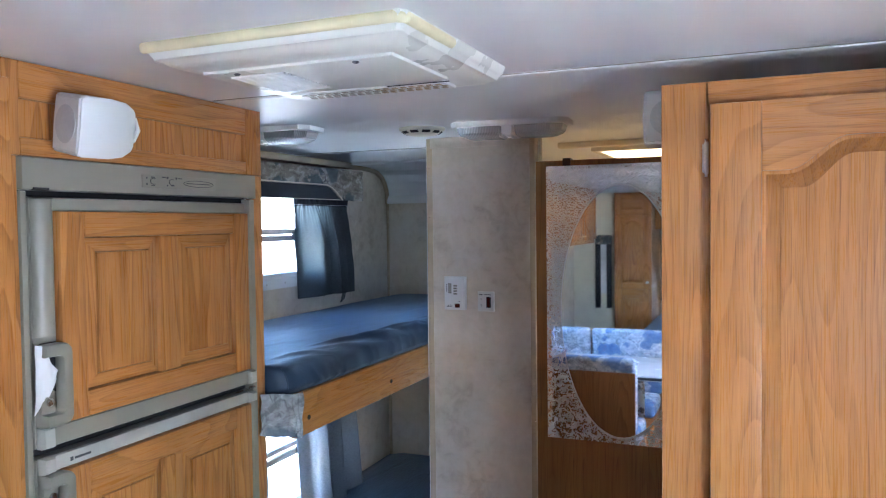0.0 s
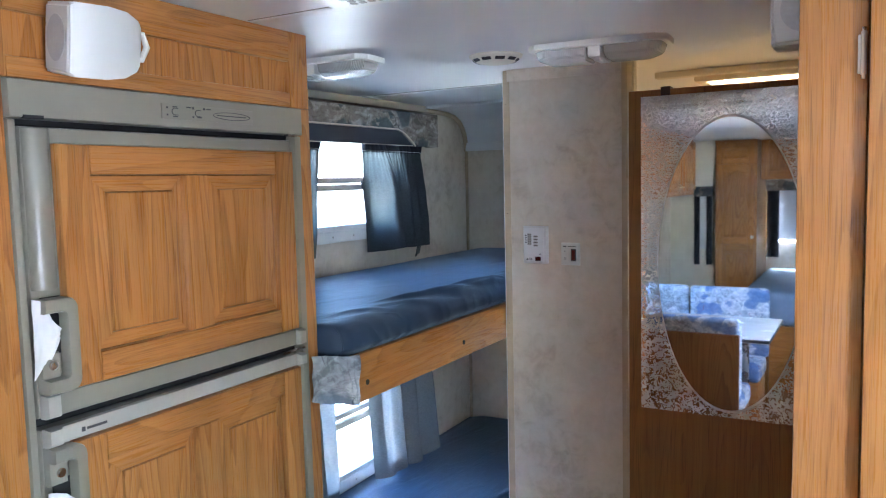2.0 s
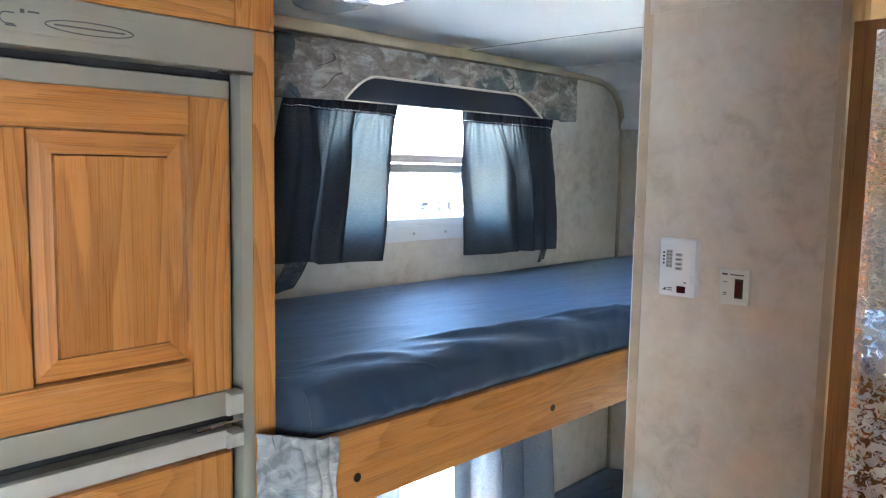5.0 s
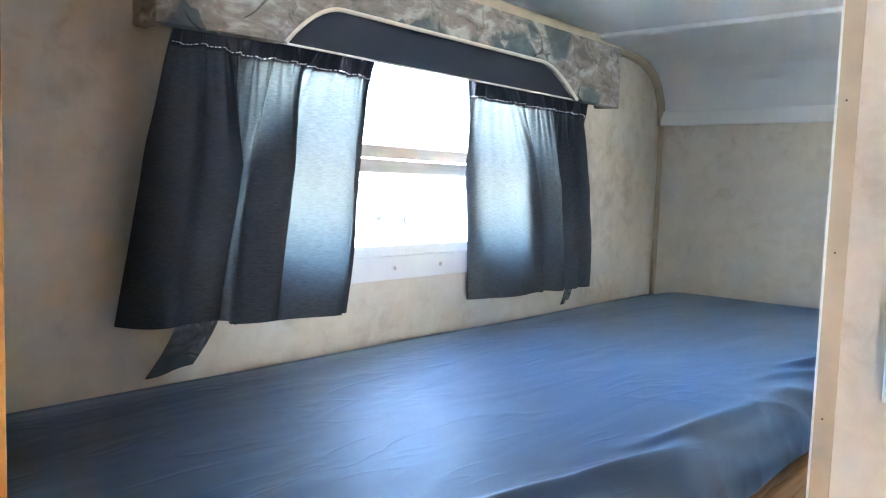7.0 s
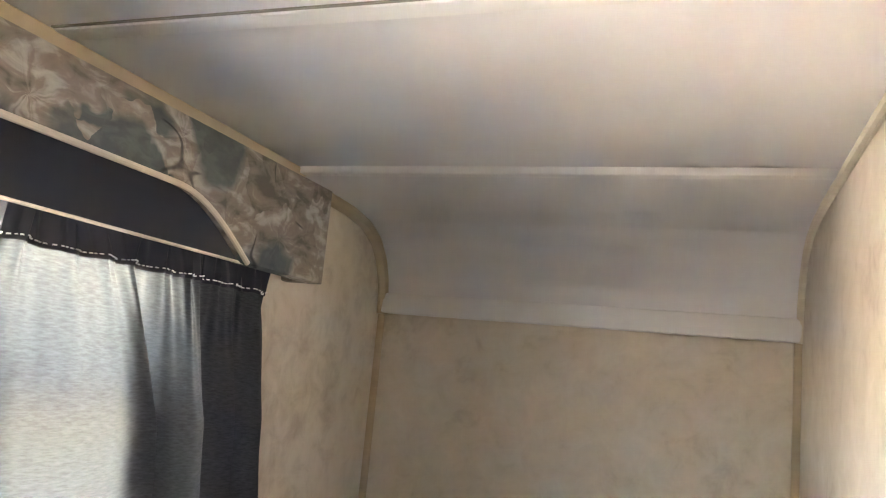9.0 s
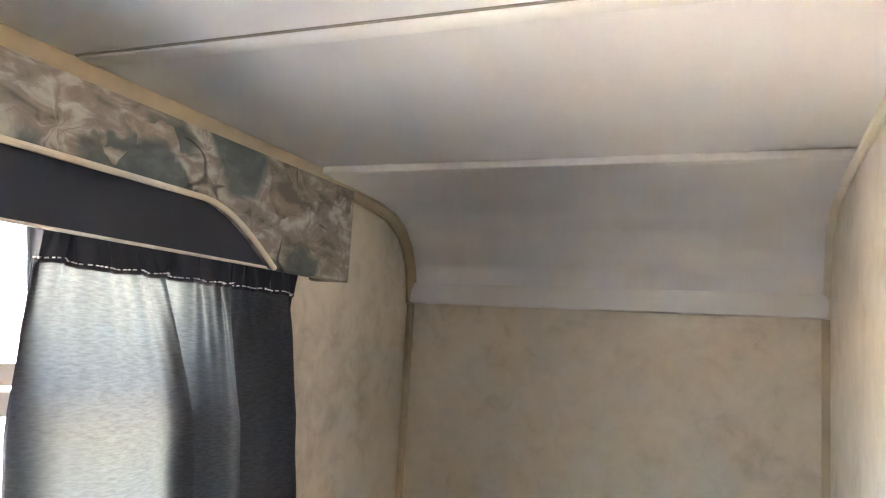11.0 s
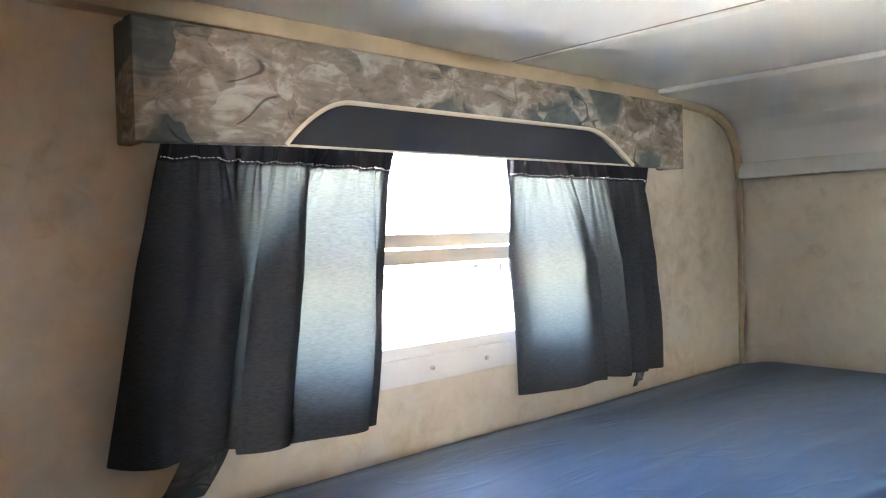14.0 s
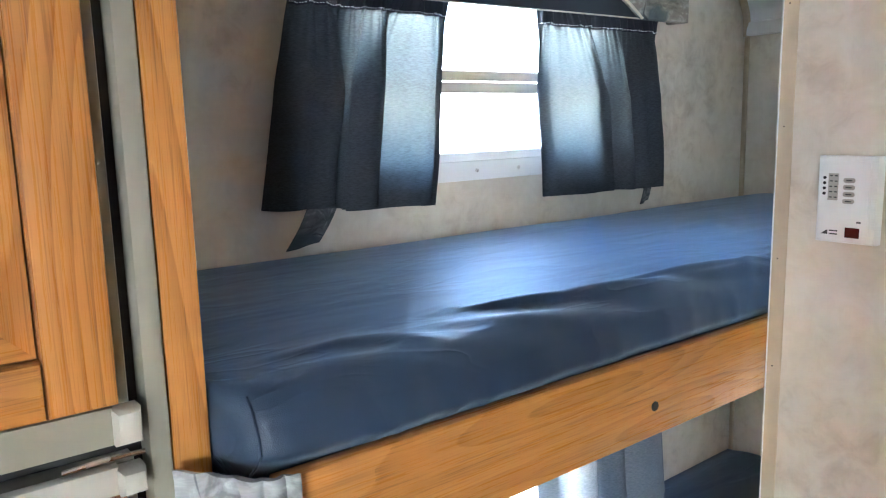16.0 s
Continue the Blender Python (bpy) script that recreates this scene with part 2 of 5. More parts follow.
def ribbed_lens():
    n = Nodes("ribbed_lens", 0.25)
    n.color((0.74, 0.75, 0.74))
    n.set(n.bsdf, "Transmission Weight", 0.6)
    n.set(n.bsdf, "Subsurface Weight", 0.0)
    w = n.add("TexWave", Vector=n.place(), Scale=70.0, Distortion=0.3)
    n.bump(w.outputs[1], 0.35, 0.002)
    return n.mat


OAK_UP, OAK_Y, OAK_X = oak("oak_upright", 2, figure=0.95), oak("oak_along_y", 1, figure=0.6), oak("oak_along_x", 0, figure=0.6)
OAK_SOFT = oak("oak_plain_cut", 2, figure=0.45)
OAK_DARK = oak("oak_bench_back", 2, 0.5, 0.4)
AMBER = oak("amber_door_skin", 2, 0.74, 0.42, 0.35)
PAPER = wallpaper("mottled_wallpaper")
CREAM = plain("cream_panel", (0.74, 0.69, 0.56), 0.5, 0, 0.05)
TAN = plain("tan_trim", (0.50, 0.40, 0.27), 0.45, 0, 0.12, 14)
CEIL = plain("vinyl_ceiling", (0.80, 0.80, 0.80), 0.42, 0, 0.035, 3.0, 0.06, 150)
WHITE = plain("white_plastic", (0.80, 0.80, 0.78), 0.35, 0, 0.03)
SPEAKER = plain("speaker_plastic", (0.62, 0.62, 0.60), 0.4, 0, 0.03)
AGED = plain("aged_white_plastic", (0.77, 0.77, 0.71), 0.30, 0, 0.05, 5)
YELLOWED = plain("yellowed_plastic", (0.74, 0.67, 0.42), 0.4, 0, 0.18, 11)
GREIGE = plain("greige_plastic", (0.255, 0.238, 0.190), 0.34, 0, 0.06, 6)
GREIGE_LIGHT = plain("greige_metal", (0.42, 0.405, 0.355), 0.36, 0.1, 0.05)
BLACK = plain("black_rubber", (0.012, 0.012, 0.012), 0.6)
GREY = plain("dark_print", (0.06, 0.06, 0.06), 0.6)
STEEL = plain("brushed_steel", (0.62, 0.60, 0.57), 0.28, 1.0)
BRASS = plain("worn_brass", (0.55, 0.45, 0.30), 0.3, 1.0)
ALU = plain("white_window_frame", (0.78, 0.78, 0.77), 0.35, 0, 0.04)
BEIGE_BAR = plain("beige_window_bar", (0.42, 0.37, 0.30), 0.5, 0, 0.06)
DARKFRAME = plain("dark_window_frame", (0.03, 0.032, 0.035), 0.4)
RED = plain("dark_red_lens", (0.06, 0.008, 0.006), 0.2)
FLORAL = floral("leaf_print", (0.25, 0.216, 0.178), (0.046, 0.068, 0.074), (0.014, 0.014, 0.018), (0.37, 0.345, 0.30))
# same leaf print, colours darkened to carry the shade on the ties
FLORAL_SHADED = floral("shaded_leaf_print", (0.10, 0.105, 0.11), (0.035, 0.045, 0.055), (0.012, 0.012, 0.015), (0.19, 0.19, 0.185))
FLORAL_GREY = floral("grey_leaf_print", (0.30, 0.31, 0.32), (0.08, 0.105, 0.14), (0.03, 0.035, 0.05), (0.42, 0.43, 0.44))
FLORAL_BLUE = floral("blue_flower_print", (0.46, 0.53, 0.62), (0.10, 0.18, 0.38), (0.20, 0.10, 0.14), (0.66, 0.68, 0.72))
NAVY = plain("navy_board_cloth", (0.020, 0.024, 0.034), 0.7, 0, 0.1, 20, 0.2, 900)
NAVY_TIE = plain("navy_header_tape", (0.014, 0.016, 0.024), 0.8, 0, 0.1, 20, 0.2, 900)
CURTAIN = curtain_cloth("navy_curtain", (0.056, 0.063, 0.080), (0.066, 0.071, 0.064), 0.5)
PALE_CURTAIN = curtain_cloth("pale_curtain", (0.20, 0.215, 0.235), (0.12, 0.12, 0.116), 0.45)
SHEET = sheet_cloth()
PIPING = plain("cream_piping", (0.66, 0.58, 0.46), 0.6)
THREAD = plain("white_thread", (0.8, 0.8, 0.8), 0.7)
TISSUE = plain("white_tissue", (0.74, 0.74, 0.75), 0.85, 0, 0.03, 30, 0.3, 120)
LENS = ribbed_lens()
GLASS = clear_glass("window_glass")
LAMINATE = plain("white_laminate", (0.74, 0.76, 0.78), 0.25, 0, 0.03)
VINYL = oak("floor_boards", 1, 0.6, 0.35)
GRAVEL = plain("pale_gravel", (0.54, 0.49, 0.41), 0.9, 0, 0.25, 1.2, 0.6, 30)
SHELL = plain("white_trailer_shell", (0.72, 0.72, 0.70), 0.4)
TYRE = plain("tyre_rubber", (0.02, 0.02, 0.02), 0.8)
SCREEN = plain("grille_cloth", (0.50, 0.51, 0.51), 0.75, 0, 0.05, 200, 0.4, 900)
MIRROR = etched_mirror(-0.385, 1.413, 0.178, 0.375)

# ---- builders ----


def box(x0, x1, y0, y1, z0, z1, bevel=0.0, seg=2, bm=None):
    """A block between two corners, its edges rounded, added to bm."""
    own = bmesh.new()
    bmesh.ops.create_cube(own, size=1.0)
    for v in own.verts:
        v.co = Vector((x0 + (v.co.x + 0.5) * (x1 - x0), y0 + (v.co.y + 0.5) * (y1 - y0), z0 + (v.co.z + 0.5) * (z1 - z0)))
    if bevel:
        bmesh.ops.bevel(own, geom=own.edges[:], offset=bevel, segments=seg, profile=0.5, affect="EDGES")
    return merge(bm, own)


def merge(bm, own, m=None):
    """own moved by m and added to bm."""
    if m is not None:
        bmesh.ops.transform(own, matrix=m, verts=own.verts[:])
    if bm is None:
        return own
    tmp = bpy.data.meshes.new("tmp")
    own.to_mesh(tmp)
    own.free()
    bm.from_mesh(tmp)
    bpy.data.meshes.remove(tmp)
    return bm


def prism(outline, depth, bevel=0.0, m=None, bm=None, base=0.0):
    """An outline in u and v pulled out along w from base to base + depth."""
    own = bmesh.new()
    f = own.faces.new([own.verts.new((u, v, base)) for u, v in outline])
    top = bmesh.ops.extrude_face_region(own, geom=[f])
    bmesh.ops.translate(own, vec=(0, 0, depth), verts=[e for e in top["geom"] if isinstance(e, bmesh.types.BMVert)])
    bmesh.ops.recalc_face_normals(own, faces=own.faces[:])
    if bevel:
        rim = [e for e in own.edges if all(v.co.z > base + depth * 0.5 for v in e.verts)]
        bmesh.ops.bevel(own, geom=rim, offset=bevel, segments=2, profile=0.5, affect="EDGES")
    return merge(bm, own, m)


def drum(r, depth, m=None, bm=None, r2=None, segs=24, bevel=0.0):
    """A round piece along w."""
    own = bmesh.new()
    bmesh.ops.create_cone(own, cap_ends=True, segments=segs, radius1=r, radius2=r if r2 is None else r2, depth=depth)
    bmesh.ops.translate(own, vec=(0, 0, depth / 2), verts=own.verts[:])
    if bevel:
        bmesh.ops.bevel(own, geom=[e for e in own.edges if all(v.co.z > depth * 0.6 for v in e.verts)], offset=bevel, segments=2, affect="EDGES")
    return merge(bm, own, m)


def tube(points, r, bm=None, segs=8):
    """A round bar along a line of points."""
    own = bmesh.new()
    pts = [Vector(p) for p in points]
    rings = []
    for i, p in enumerate(pts):
        way = (pts[min(i + 1, len(pts) - 1)] - pts[max(i - 1, 0)]).normalized()
        a = way.orthogonal().normalized() if i == 0 else (side - way * side.dot(way)).normalized()
        side = a
        b = way.cross(a)
        rings.append([own.verts.new(p + r * (math.cos(k * math.tau / segs) * a + math.sin(k * math.tau / segs) * b)) for k in range(segs)])
    for r0, r1 in zip(rings, rings[1:]):
        for k in range(segs):
            own.faces.new((r0[k], r0[(k + 1) % segs], r1[(k + 1) % segs], r1[k]))
    own.faces.new(rings[0][::-1])
    own.faces.new(rings[-1])
    bmesh.ops.recalc_face_normals(own, faces=own.faces[:])
    return merge(bm, own)


def surface(fn, nu, nv, thick=0.0):
    """A sheet of cloth or panel: fn(u, v) with u and v from 0 to 1."""
    bm = bmesh.new()
    g = [[bm.verts.new(fn(i / nu, j / nv)) for j in range(nv + 1)] for i in range(nu + 1)]
    for i in range(nu):
        for j in range(nv):
            bm.faces.new((g[i][j], g[i + 1][j], g[i + 1][j + 1], g[i][j + 1]))
    if thick:
        bmesh.ops.recalc_face_normals(bm, faces=bm.faces[:])
        bm.normal_update()
        bmesh.ops.solidify(bm, geom=bm.faces[:], thickness=thick)
    bmesh.ops.recalc_face_normals(bm, faces=bm.faces[:])
    return bm


def facing(kind, x=0.0, y=0.0, z=0.0):
    """Maps u (to the right), v (up) and w (towards the viewer) to the world, for a face that looks along an axis."""
    u, v, w = {"+x": ((0, 1, 0), (0, 0, 1), (1, 0, 0)), "-x": ((0, -1, 0), (0, 0, 1), (-1, 0, 0)), "-y": ((1, 0, 0), (0, 0, 1), (0, -1, 0)),
               "+y": ((-1, 0, 0), (0, 0, 1), (0, 1, 0)), "down": ((1, 0, 0), (0, 1, 0), (0, 0, -1)), "up": ((1, 0, 0), (0, 1, 0), (0, 0, 1))}[kind]
    m = Matrix((u, v, w)).transposed().to_4x4()
    m.translation = (x, y, z)
    return m


def finish(ob, smooth=True):
    if smooth:
        for f in ob.data.polygons:
            f.use_smooth = True
        ob.data.set_sharp_from_angle(angle=radians(38))
    return ob


def mesh(name, bm, material, smooth=True):
    data = bpy.data.meshes.new(name)
    bm.to_mesh(data)
    bm.free()
    data.materials.append(material)
    return finish(new(name, data), smooth)


def thing(name, at, label, category, group=""):
    ob = new(name)
    ob.location = at
    ob.empty_display_size = 0.05
    return tagged(ob, label, category, group)


def origin(ob):
    p = Vector((0, 0, 0))
    while ob is not None and ob.type == "EMPTY":
        p += ob.location
        ob = ob.parent
    return p


def part(name, bm, material, parent, label="", smooth=True):
    """One mesh under a thing or a part, given in world coordinates."""
    ob = mesh(name, bm, material, smooth)
    ob.parent = parent
    ob.matrix_parent_inverse = Matrix.Translation(-origin(parent))
    return tagged(ob, label)


def single(name, bm, material, label, category, group="", smooth=True):
    return tagged(mesh(name, bm, material, smooth), label, category, group)


def structure(name, bm, material, label="", smooth=False):
    return tagged(mesh(name, bm, material, smooth), label, "", "", "structure")


def grain(kind, upright):
    if upright:
        return OAK_SOFT if kind == "-y" else OAK_UP
    return OAK_Y if "x" in kind else OAK_X


def rect(u0, u1, v0, v1):
    return [(u0, v0), (u1, v0), (u1, v1), (u0, v1)]


def raised(outline_fn, m, w0, w1, slope):
    """A raised field: an outline at w0, drawn in by slope and pulled out to w1."""
    bm = bmesh.new()
    lo, mid, hi = [[bm.verts.new((u, v, w)) for u, v in outline_fn(d)] for d, w in ((0, w0), (slope, w1 - 0.0028), (slope + 0.0025, w1))]
    n = len(lo)
    for a, b in ((lo, mid), (mid, hi)):
        for k in range(n):
            bm.faces.new((a[k], a[(k + 1) % n], b[(k + 1) % n], b[k]))
    bm.faces.new(hi)
    bmesh.ops.recalc_face_normals(bm, faces=bm.faces[:])
    bmesh.ops.transform(bm, matrix=m, verts=bm.verts[:])
    return bm


def field_panel(parent, kind, m, u0, u1, v0, v1, w0, w1, slope, label=""):
    """A raised rectangular panel: four mitred sloping borders and a flat field that stands proud of them."""
    up, flat = grain(kind, True), grain(kind, False)
    a, b = (u0, u1, v0, v1), (u0 + slope, u1 - slope, v0 + slope, v1 - slope)
    ring = lambda q, w: [(q[0], q[2], w), (q[1], q[2], w), (q[1], q[3], w), (q[0], q[3], w)]
    lo, hi = ring(a, w0), ring(b, w1 - 0.0045)
    for k in range(4):
        bm = bmesh.new()
        n = (k + 1) % 4
        q = [bm.verts.new(p) for p in (lo[k], lo[n], hi[n], hi[k])]
        d = [bm.verts.new((p[0], p[1], w0 - 0.004)) for p in (lo[k], lo[n], hi[n], hi[k])]
        bm.faces.new(q)
        bm.faces.new(d[::-1])
        for i in range(4):
            bm.faces.new((q[i], d[i], d[(i + 1) % 4], q[(i + 1) % 4]))
        bmesh.ops.recalc_face_normals(bm, faces=bm.faces[:])
        bmesh.ops.transform(bm, matrix=m, verts=bm.verts[:])
        part("panel_border", bm, flat if k % 2 == 0 else up, parent, label, False)
    part("panel", prism(rect(b[0] + 0.0014, b[1] - 0.0014, b[2] + 0.0014, b[3] - 0.0014), w1 - w0 + 0.003, 0.0018, m, base=w0 - 0.003), up, parent, label)


def panel_door(parent, kind, at, u0, u1, v0, v1, stile, rail, cols=1, arch=0.0, thick=0.02, mull=0.05, rail_low=None):
    """A frame-and-panel oak door on its parent: stiles, rails and raised panels, the top rail arched if wanted."""
    m = facing(kind, *at)
    rail_low = rail_low or rail
    up, flat = grain(kind, True), grain(kind, False)
    part("backing", prism(rect(u0 + 0.004, u1 - 0.004, v0 + 0.004, v1 - 0.004), thick * 0.45, m=m), up, parent, smooth=False)
    for a, b in ((u0, u0 + stile), (u1 - stile, u1)):
        part("stile", prism(rect(a, b, v0, v1), thick, 0.003, m), up, parent)
    a, b = u0 + stile, u1 - stile
    part("rail", prism(rect(a, b, v0, v0 + rail_low), thick - 0.0005, 0.003, m), flat, parent)
    span = (b - a - (cols - 1) * mull) / cols

    def arch_at(u, s, e):
        k = (u - s) / (e - s)
        return arch * max(0.0, min(1.0, 0.5 - 0.5 * math.cos(min(1, max(0, (min(k, 1 - k) - 0.12) / 0.3)) * math.pi))) if arch else 0.0

    steps = 28 if arch else 1
    low = [(a + (b - a) * i / steps, v1 - rail + arch_at(a + (b - a) * i / steps, a, b)) for i in range(steps + 1)]
    part("rail", prism(low + [(b, v1), (a, v1)], thick - 0.0005, 0.003 if not arch else 0.0, m), flat, parent)
    for c in range(cols):
        s = a + c * (span + mull)
        e = s + span
        if c:
            part("stile", prism(rect(s - mull, s, v0 + rail_low, v1 - rail), thick - 0.0008, 0.003, m), up, parent)

        def outline(d, s=s, e=e):
            s2, e2 = s + 0.003 + d, e - 0.003 - d
            top = [(e2 + (s2 - e2) * i / steps, v1 - rail - 0.003 - d + arch_at(e2 + (s2 - e2) * i / steps, s2, e2)) for i in range(steps + 1)]
            return [(s2, v0 + rail_low + 0.003 + d), (e2, v0 + rail_low + 0.003 + d)] + top

        if arch:
            part("panel", raised(outline, m, thick * 0.4, thick * 0.95, 0.022), up, parent)
        else:
            field_panel(parent, kind, m, s + 0.001, e - 0.001, v0 + rail_low + 0.001, v1 - rail - 0.001, thick * 0.45, thick * 0.95, 0.022)


def screw(r, m):
    bm = drum(r, r * 0.6, m, segs=12, bevel=r * 0.25)
    return bm


# ---- the shell of the trailer ----
WX, BY, CZ = -1.725, 3.41, 1.957
EAST, FRONT = 0.74, -3.62


def wall_with_holes(name, axis, at, thick, a0, a1, z0, z1, holes, material, label=""):
    """A wall across an axis, as blocks round its openings (a from, a to, z from, z to)."""
    bm = bmesh.new()
    cuts = sorted({a0, a1, *[h[0] for h in holes], *[h[1] for h in holes]})
    for s, e in zip(cuts, cuts[1:]):
        spans, z = [], z0
        for h in sorted((h for h in holes if h[0] <= s and h[1] >= e), key=lambda h: h[2]):
            spans.append((z, h[2]))
            z = h[3]
        spans.append((z, z1))
        for lo, hi in spans:
            if hi - lo > 1e-4:
                if axis == "x":
                    box(at, at + thick, s, e, lo, hi, bm=bm)
                else:
                    box(s, e, at, at + thick, lo, hi, bm=bm)
    bmesh.ops.remove_doubles(bm, verts=bm.verts[:], dist=1e-5)
    return structure(name, bm, material, label)


WIN_UP = (2.05, 2.74, 1.48, 1.84)
WIN_LOW = (2.02, 2.74, 0.59, 1.02)
WIN_DIN = (-1.10, -0.50, 0.98, 1.42)
wall_with_holes("wall_west", "x", WX - 0.05, 0.05, FRONT, BY + 0.05, -0.02, 2.05, [WIN_UP, WIN_LOW, WIN_DIN], PAPER, "mottled beige wallpaper on the window side wall")
# the opening here is added, to let daylight onto the fridge side
wall_with_holes("wall_east", "x", EAST, 0.05, FRONT, BY + 0.05, -0.02, 2.05, [(-0.22, 0.32, 1.12, 1.52)], PAPER, "plain mottled beige side wall")
wall_with_holes("wall_rear", "y", BY, 0.05, WX, EAST, -0.02, 2.05, [], PAPER, "mottled beige wallpaper on the rear wall")
wall_with_holes("wall_front", "y", FRONT - 0.05, 0.05, WX, EAST, -0.02, 2.05, [(-0.885, -0.115, 1.01, 1.495)], PAPER, "plain front wall with a window")
structure("floor", box(WX - 0.05, EAST + 0.05, FRONT - 0.05, BY + 0.05, -0.06, 0.0), VINYL, "brown wood-look vinyl floor")

cl = bmesh.new()
VENT = (-0.52, -0.18, 2.68, 3.02)
for x0, x1, y0, y1 in ((WX, EAST, FRONT, VENT[2]), (WX, VENT[0], VENT[2], VENT[3]), (VENT[1], EAST, VENT[2], VENT[3]), (WX, EAST, VENT[3], BY)):
    box(x0, x1, y0, y1, CZ, CZ + 0.09, bm=cl)
structure("ceiling", cl, CEIL, "smooth blue-white vinyl ceiling panels")


def seam(name, y, x0, x1):
    structure(name, box(x0, x1, y - 0.011, y + 0.011, CZ - 0.0035, CZ + 0.002, 0.0015), WHITE, "narrow white strip over a ceiling joint", True)
    structure(name + "_line", box(x0, x1, y - 0.0145, y - 0.0112, CZ - 0.0012, CZ + 0.001), GREIGE, "thin dark joint beside the strip")


seam("ceiling_strip_1", 1.385, -1.12, EAST)
seam("ceiling_strip_2", 2.565, WX + 0.03, -0.99)

# the white cove that turns the ceiling into the rear wall over the bunk
COVE = [(3.015, CZ - 0.003), (3.13, CZ - 0.004), (3.22, CZ - 0.007), (3.29, CZ - 0.017), (3.34, CZ - 0.038), (3.372, CZ - 0.068), (3.392, CZ - 0.105), (3.40, 1.815)]


def cove_at(k):
    s = k * (len(COVE) - 1)
    i = min(int(s), len(COVE) - 2)
    (a, b), (c, d) = COVE[i], COVE[i + 1]
    return a + (c - a) * (s - i), b + (d - b) * (s - i)


structure("ceiling_cove", surface(lambda u, v: (WX + 0.005 + u * (-0.99 - WX), *cove_at(v)), 2, 42, 0.004), CEIL, "white curved panel between ceiling and rear wall", True)
structure("trim_cove_top", box(WX + 0.03, -0.99, 3.000, 3.020, CZ - 0.0115, CZ - 0.0005, 0.003), WHITE, "narrow white strip along the cove", True)
structure("trim_cove_bottom", box(WX + 0.004, -0.99, 3.389, 3.4085, 1.781, 1.819, 0.003), WHITE, "white strip under the cove", True)

# tan mouldings
structure("trim_west_top", box(WX - 0.001, WX + 0.032, 1.55, 3.02, CZ - 0.028, CZ - 0.001, 0.004), TAN, "tan moulding between window wall and ceiling", True)
bead = [(WX + 0.007, 3.0, CZ - 0.014)] + [(WX + 0.007, y - 0.001, z - 0.010) for y, z in [cove_at(k / 24) for k in range(25)]] + [(WX + 0.007, 3.400, 1.78)]
structure("trim_west_cove", tube(bead, 0.012), TAN, "tan rounded bead along the cove's end", True)
structure("trim_corner_west", box(WX - 0.001, WX + 0.012, BY - 0.012, BY + 0.001, 0.52, 1.78, 0.004), TAN, "thin tan bead in the corner", True)
bead = [(-0.992, y - 0.004, z - 0.008) for y, z in [cove_at(k / 24) for k in range(25)]] + [(-0.992, 3.395, 1.78)]
structure("trim_partition_cove", tube([(-0.992, 2.34, CZ - 0.008)] + bead, 0.006), CREAM, "cream bead along the partition's top", True)
structure("trim_corner_partition", box(-1.0, -0.984, BY - 0.012, BY + 0.001, 0.5, 1.9, 0.003), TAN, "thin bead in the corner", True)

# the closet beside the bunk and the washroom behind it
structure("wall_closet_front", box(-1.000, -0.655, 2.29, 2.318, 0.0, CZ), PAPER, "mottled grey-beige closet wall with two controls")
structure("trim_closet_top", box(-0.999, -0.662, 2.2865, 2.2905, CZ - 0.034, CZ - 0.001, 0.001), PAPER, "thin papered strip along the closet wall's top", True)
structure("wall_partition", box(-0.988, -0.96, 2.318, BY, 0.0, CZ), PAPER, "mottled beige partition at the bunk's foot")
corner_trim = structure("trim_closet_corner", box(-1.0125, -0.992, 2.2875, 2.320, 0.0, CZ - 0.001, 0.003), TAN, "tan upright corner moulding", True)
for z in (1.22, 1.37, 1.545, 1.70, 1.86):
    part("nail", drum(0.0010, 0.0006, facing("-y", -1.0035, 2.2875, z), segs=10), BLACK, corner_trim, "small dark nail head")
structure("trim_closet_edge", box(-1.0145, -1.0118, 2.289, 2.319, 0.0, CZ - 0.002, 0.0008), WHITE, "thin white edge of the corner moulding", True)
structure("trim_closet_top", box(-0.992, -0.665, 2.2855, 2.292, CZ - 0.027, CZ - 0.001, 0.002), PAPER, "papered strip under the ceiling", True)
structure("trim_door_jamb", box(-0.664, -0.647, 2.283, 2.33, 0.0, CZ - 0.001, 0.003), TAN, "tan moulding beside the washroom door", True)
structure("door_frame_jamb", box(-0.655, -0.6425, 2.331, 2.36, 0.0, CZ - 0.001, 0.002), CREAM, "cream jamb of the washroom door", True)
structure("wall_washroom_east", box(-0.135, EAST, 2.29, 2.33, 0.0, CZ), PAPER, "plain wall beside the washroom door")
structure("wall_washroom_side", box(-0.958, -0.67, 2.33, 2.36, 0.0, CZ), CREAM, "cream inside of the closet wall")
structure("wall_washroom_rear", box(-0.958, EAST, BY - 0.02, BY, 0.0, CZ), CREAM, "cream washroom rear wall")
structure("trim_washroom_beam", box(-0.66, EAST, 2.62, 2.66, CZ - 0.02, CZ - 0.001, 0.004), CREAM, "cream ceiling strip in the washroom", True)

# ---- windows ----


